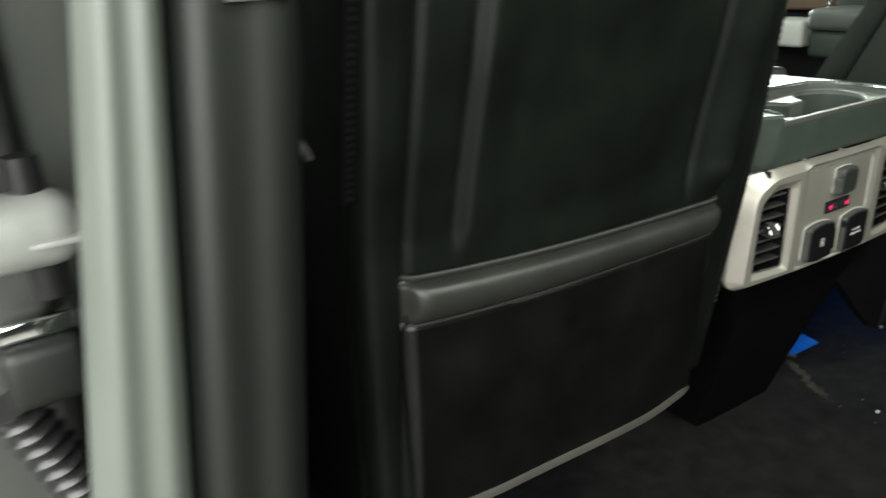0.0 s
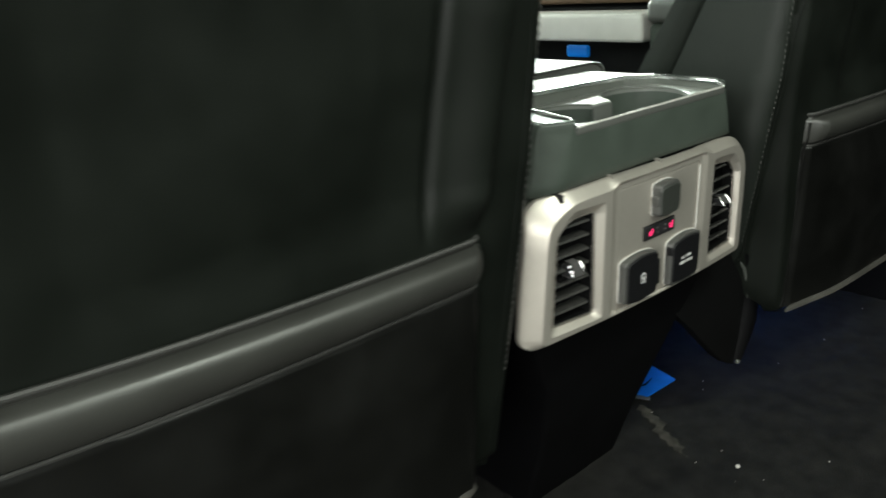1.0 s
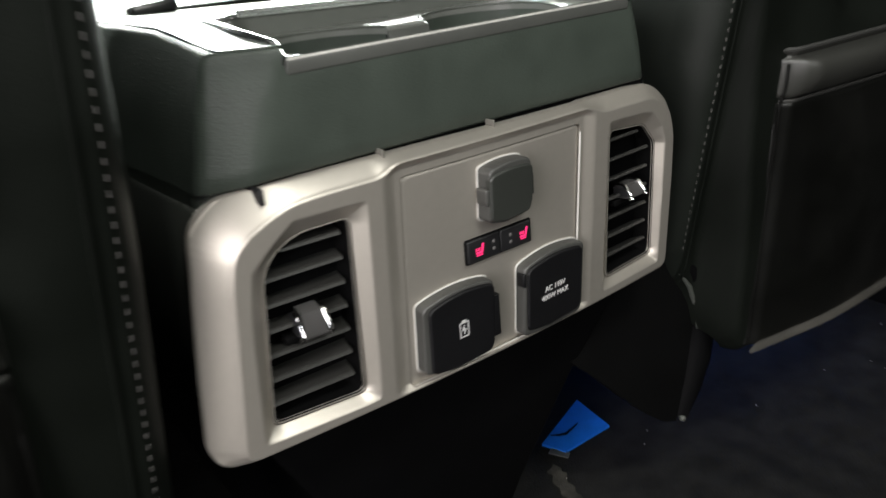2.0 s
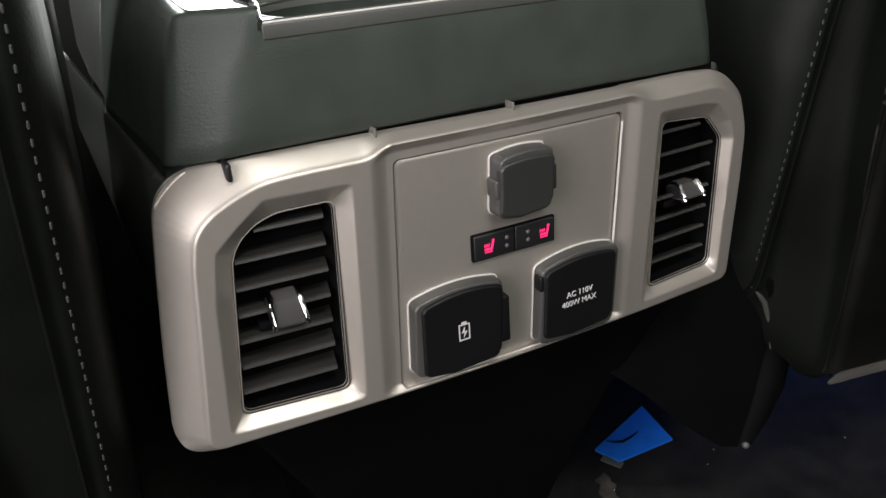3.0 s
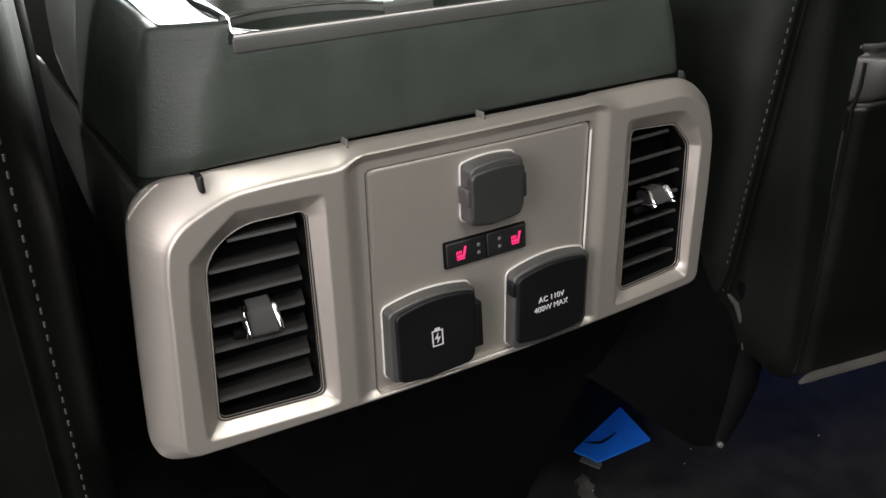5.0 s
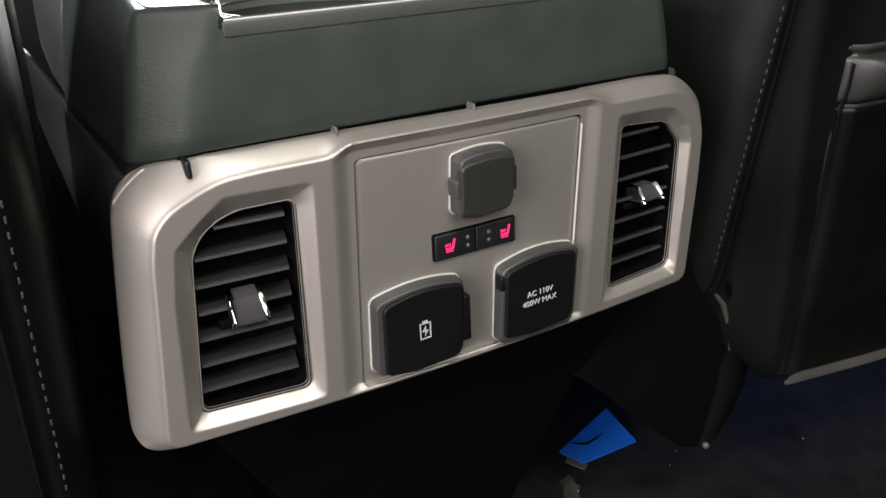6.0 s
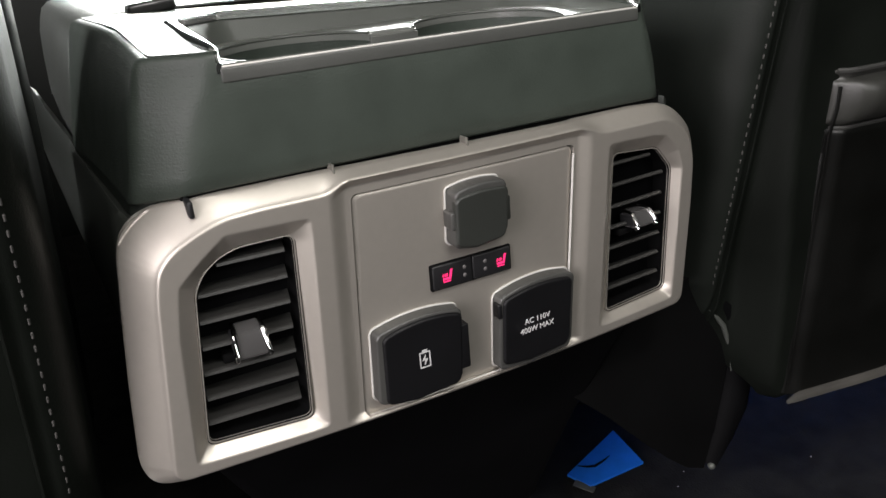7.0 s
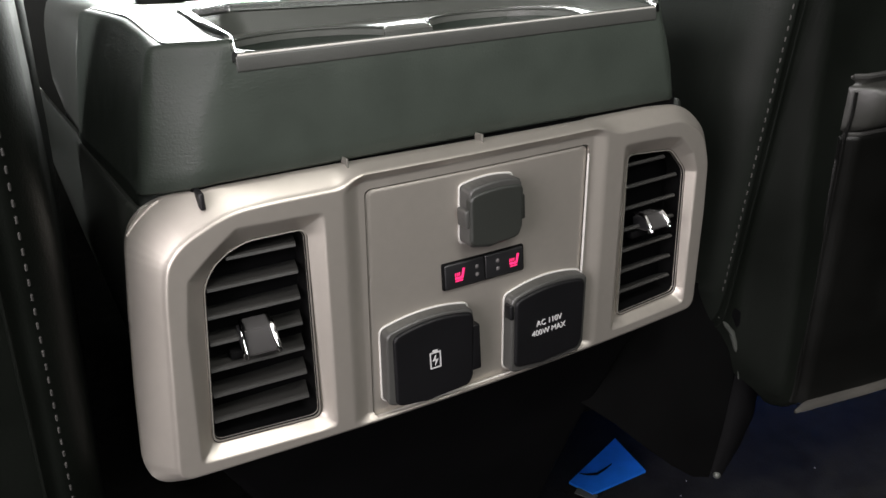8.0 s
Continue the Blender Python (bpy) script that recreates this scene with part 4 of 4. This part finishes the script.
plate("dust", (.138, .208, .035, .155), .0015, lambda a, b: np.maximum(scuff_sdf(a, b), np.maximum(.146 - a, a - .202)), lambda a, b: floor_height(a, b) + .0012, lambda a, b, d: (a, b, d), STAIN, scuff)
rng = random.Random(4)
lint = thing("lint_specks", "tiny pale lint specks scattered on the carpet", "lint", "", "stuff")
bm = bmesh.new()
for k in range(26):
    x, y, r = (.1645, -.013, .0028) if k == 0 else (rng.uniform(.02, .72), rng.uniform(-.35, .13), rng.uniform(.0004, .0009))
    v = bmesh.ops.create_icosphere(bm, subdivisions=1, radius=r)["verts"]
    bmesh.ops.transform(bm, matrix=pose(x, y, .019 + r * .4, rng.uniform(0, 90), rng.uniform(0, 90), 0) @ Matrix.Diagonal((1.3, 1, .6, 1)), verts=v)
part("specks", bm, LINT, lint)

front_door = thing("front_door", "dark front door panel with pale satin armrest trim", "door")
bm = bmesh.new()
box(bm, .600, .690, .448, 1.15, .443, .493, .008, 4)
part("armrest_trim", bm, PALE, front_door, "pale satin armrest trim")
bm = bmesh.new()
box(bm, .604, .72, .16, .446, .476, .517, .012, 5)
part("armrest_pad", bm, LID, front_door, "grey padded armrest")
bm = bmesh.new()
box(bm, .610, .72, .16, .444, .425, .4745, .010, 4)
part("armrest_side", bm, SHELL, front_door, "dark armrest side")
boxed("door_pocket", (.655, .73, .50, 1.15, .02, .36), MATT, front_door, "", .02, 4)
boxed("door_panel", (.730, .795, .05, 1.25, .0, .50), MATT, front_door, "dark lower door panel", .01)
boxed("door_inlay", (.722, .79, .462, 1.25, .502, .62), CARDBOARD, front_door, "brown door inlay", .008)
boxed("door_upper", (.715, .79, .05, .460, .502, .62), SHELL, front_door, "grey upper door panel", .012)
boxed("accent_light", (.722, .734, .675, .735, .395, .420), BLUE_GLOW, front_door, "small glowing blue accent light", .006, 4)
bm = bmesh.new()
bmesh.ops.create_cone(bm, cap_ends=True, segments=12, radius1=.004, radius2=.003, depth=.03)
bmesh.ops.translate(bm, vec=(.705, .465, .527), verts=bm.verts[:])
part("lock_pin", bm, CHROME, front_door, "small bright lock pin")

# ---- the door side ----
BELT_X = -.6130
def pillar(name, x0, x1, y0, y1, tilt0, tilt1, material, label, r=.012, folds=.0):
    """An upright that leans inward towards the roof."""
    loops = []
    for z in (-.55, 0.0, .3, .6, .9, 1.24):
        a, b = x0 + tilt0 * (z - .5), x1 + tilt1 * (z - .5)
        row = [(a + (b - a) * k / 24, y0 + folds * (.6 * math.cos(2 * math.pi * k / 24 * 2.0) + .4 * math.cos(2 * math.pi * k / 24 * 1.0)) + r * (abs(k - 12) / 12) ** 6) for k in range(25)]
        loops.append([(x, y, z) for x, y in row + [(b, y1), (a, y1)]])
    return tagged(sleeve(name, loops, material, None, cap=True, cap_first=True), label, "pillar", kind="structure")


pillar("door_jamb", -.7955, -.7532, -.146, -.122, .166, .113, BODY, "pale body-coloured door jamb with soft pressings", .014, .0028)
pillar("pillar_trim", -.7530, -.6890, -.142, .05, .113, .110, TRIM, "dark grey plastic pillar trim", .012, .0022)
pillar("hinge_pillar", -.930, -.752, .020, .06, .12, .105, BODY, "shaded grey body behind the open door", .012, .004)
pillar("pillar_seal", -.6875, -.640, .0, .05, .100, .080, RUBBER, "black rubber seal beside the pillar", .006)
bm = bmesh.new()
box(bm, -.0150, .0150, -.0030, .0030, -.0009, .0009, .0006, 2, pose(-.6985, -.1440, .6370, 0, 1, 0))
tagged(part("trim_joint", bm, LIP), "thin pale joint between upper and lower pillar trim", "trim", kind="structure")
guide = thing("seat_belt", "black ribbed seat belt webbing hanging beside the seat", "seat belt")
loops = []
for k in range(221):
    z, r = .50 + k * .0026, .0006 if k % 2 else .0
    loops.append([(x, -.030 + d * (.0011 + r) - .16 * (z - .46), z) for x, d in ((BELT_X + .045 * (z - .55) - .007, -.4), (BELT_X + .045 * (z - .55) - .006, -1), (BELT_X + .045 * (z - .55) + .006, -1), (BELT_X + .045 * (z - .55) + .007, -.4), (BELT_X + .045 * (z - .55) + .006, 1), (BELT_X + .045 * (z - .55) - .006, 1))])
sleeve("webbing", loops, DEEP, guide, "", cap=True, sharp=20, cap_first=True)
for s_ in (-1, 1):
    tube("selvedge", [(BELT_X + .045 * (z - .55) + s_ * .0068, -.030 - .16 * (z - .46), z) for z in np.linspace(.50, 1.072, 40)], .0010, MATT, guide, "woven edge of the webbing", 6)
hook = thing("trim_hook", "small pale plastic hook on the pillar", "hook")
bm = bmesh.new()
box(bm, -.006, .004, -.003, .003, -.002, .002, .0010, 2, pose(-.6820, -.120, .566, 0, 18, 0))
box(bm, -.002, .002, -.003, .003, -.007, .003, .0010, 2, pose(-.6780, -.120, .562, 0, -24, 0))
part("hook_body", bm, SLAT, hook)
door = thing("rear_door", "pale open rear door with hinge and corrugated cable boot", "door")
boxed("door_edge", (-.96, -.832, -.015, .011, -.35, .95), LIPG, door, "dark door edge", .012)
tube("wiring_loom", [(-.905, -.075, .80), (-.893, -.078, .70), (-.880, -.078, .63), (-.872, -.072, .555)], [.008, .009, .010, .008], LIP, door, "grey wiring loom", 10)
tube("wiring_loom", [(-.925, -.072, .66), (-.915, -.078, .60), (-.918, -.075, .52)], [.014, .012, .008], TRIM, door, "", 10)
boxed("door_inner", (-.95, -.862, .012, .05, -.35, .95), LIPG, door, "dark inner edge", .01)
hinge = new("hinge")
hinge.parent = door
bm = bmesh.new()
box(bm, -.880, -.812, -.077, -.037, .500, .540, .0185, 6)
part("hinge_leaf", bm, HINGE, hinge, "pale painted hinge leaf")
bm = bmesh.new()
box(bm, -.840, -.815, -.0795, -.060, .514, .518, .0018, 2)
part("hinge_leaf", bm, HINGE, hinge)
bm = bmesh.new()
bmesh.ops.create_cone(bm, cap_ends=True, segments=20, radius1=.009, radius2=.009, depth=.075)
bmesh.ops.translate(bm, vec=(-.835, -.055, .520), verts=bm.verts[:])
part("hinge_pin", bm, RUBBER, hinge, "steel pin")
pts, rad = [], []
for k in range(90):
    t = k / 89
    pts.append((-.868 + .040 * t, -.05 + .012 * t, .425 - .115 * t))
    rad.append(.0120 + .0028 * math.cos(k * 2 * math.pi / 7))
tube("cable_boot", pts, rad, RUBBER, door, "black corrugated rubber boot", 18)
boxed("boot_socket", (-.868, -.826, -.07, -.03, .425, .462), TRIM, door, "", .008)
boxed("check_strap", (-.866, -.826, -.062, -.04, .462, .474), CHROME, door, "steel check strap", .003)
door.location = (.034, 0, .012)
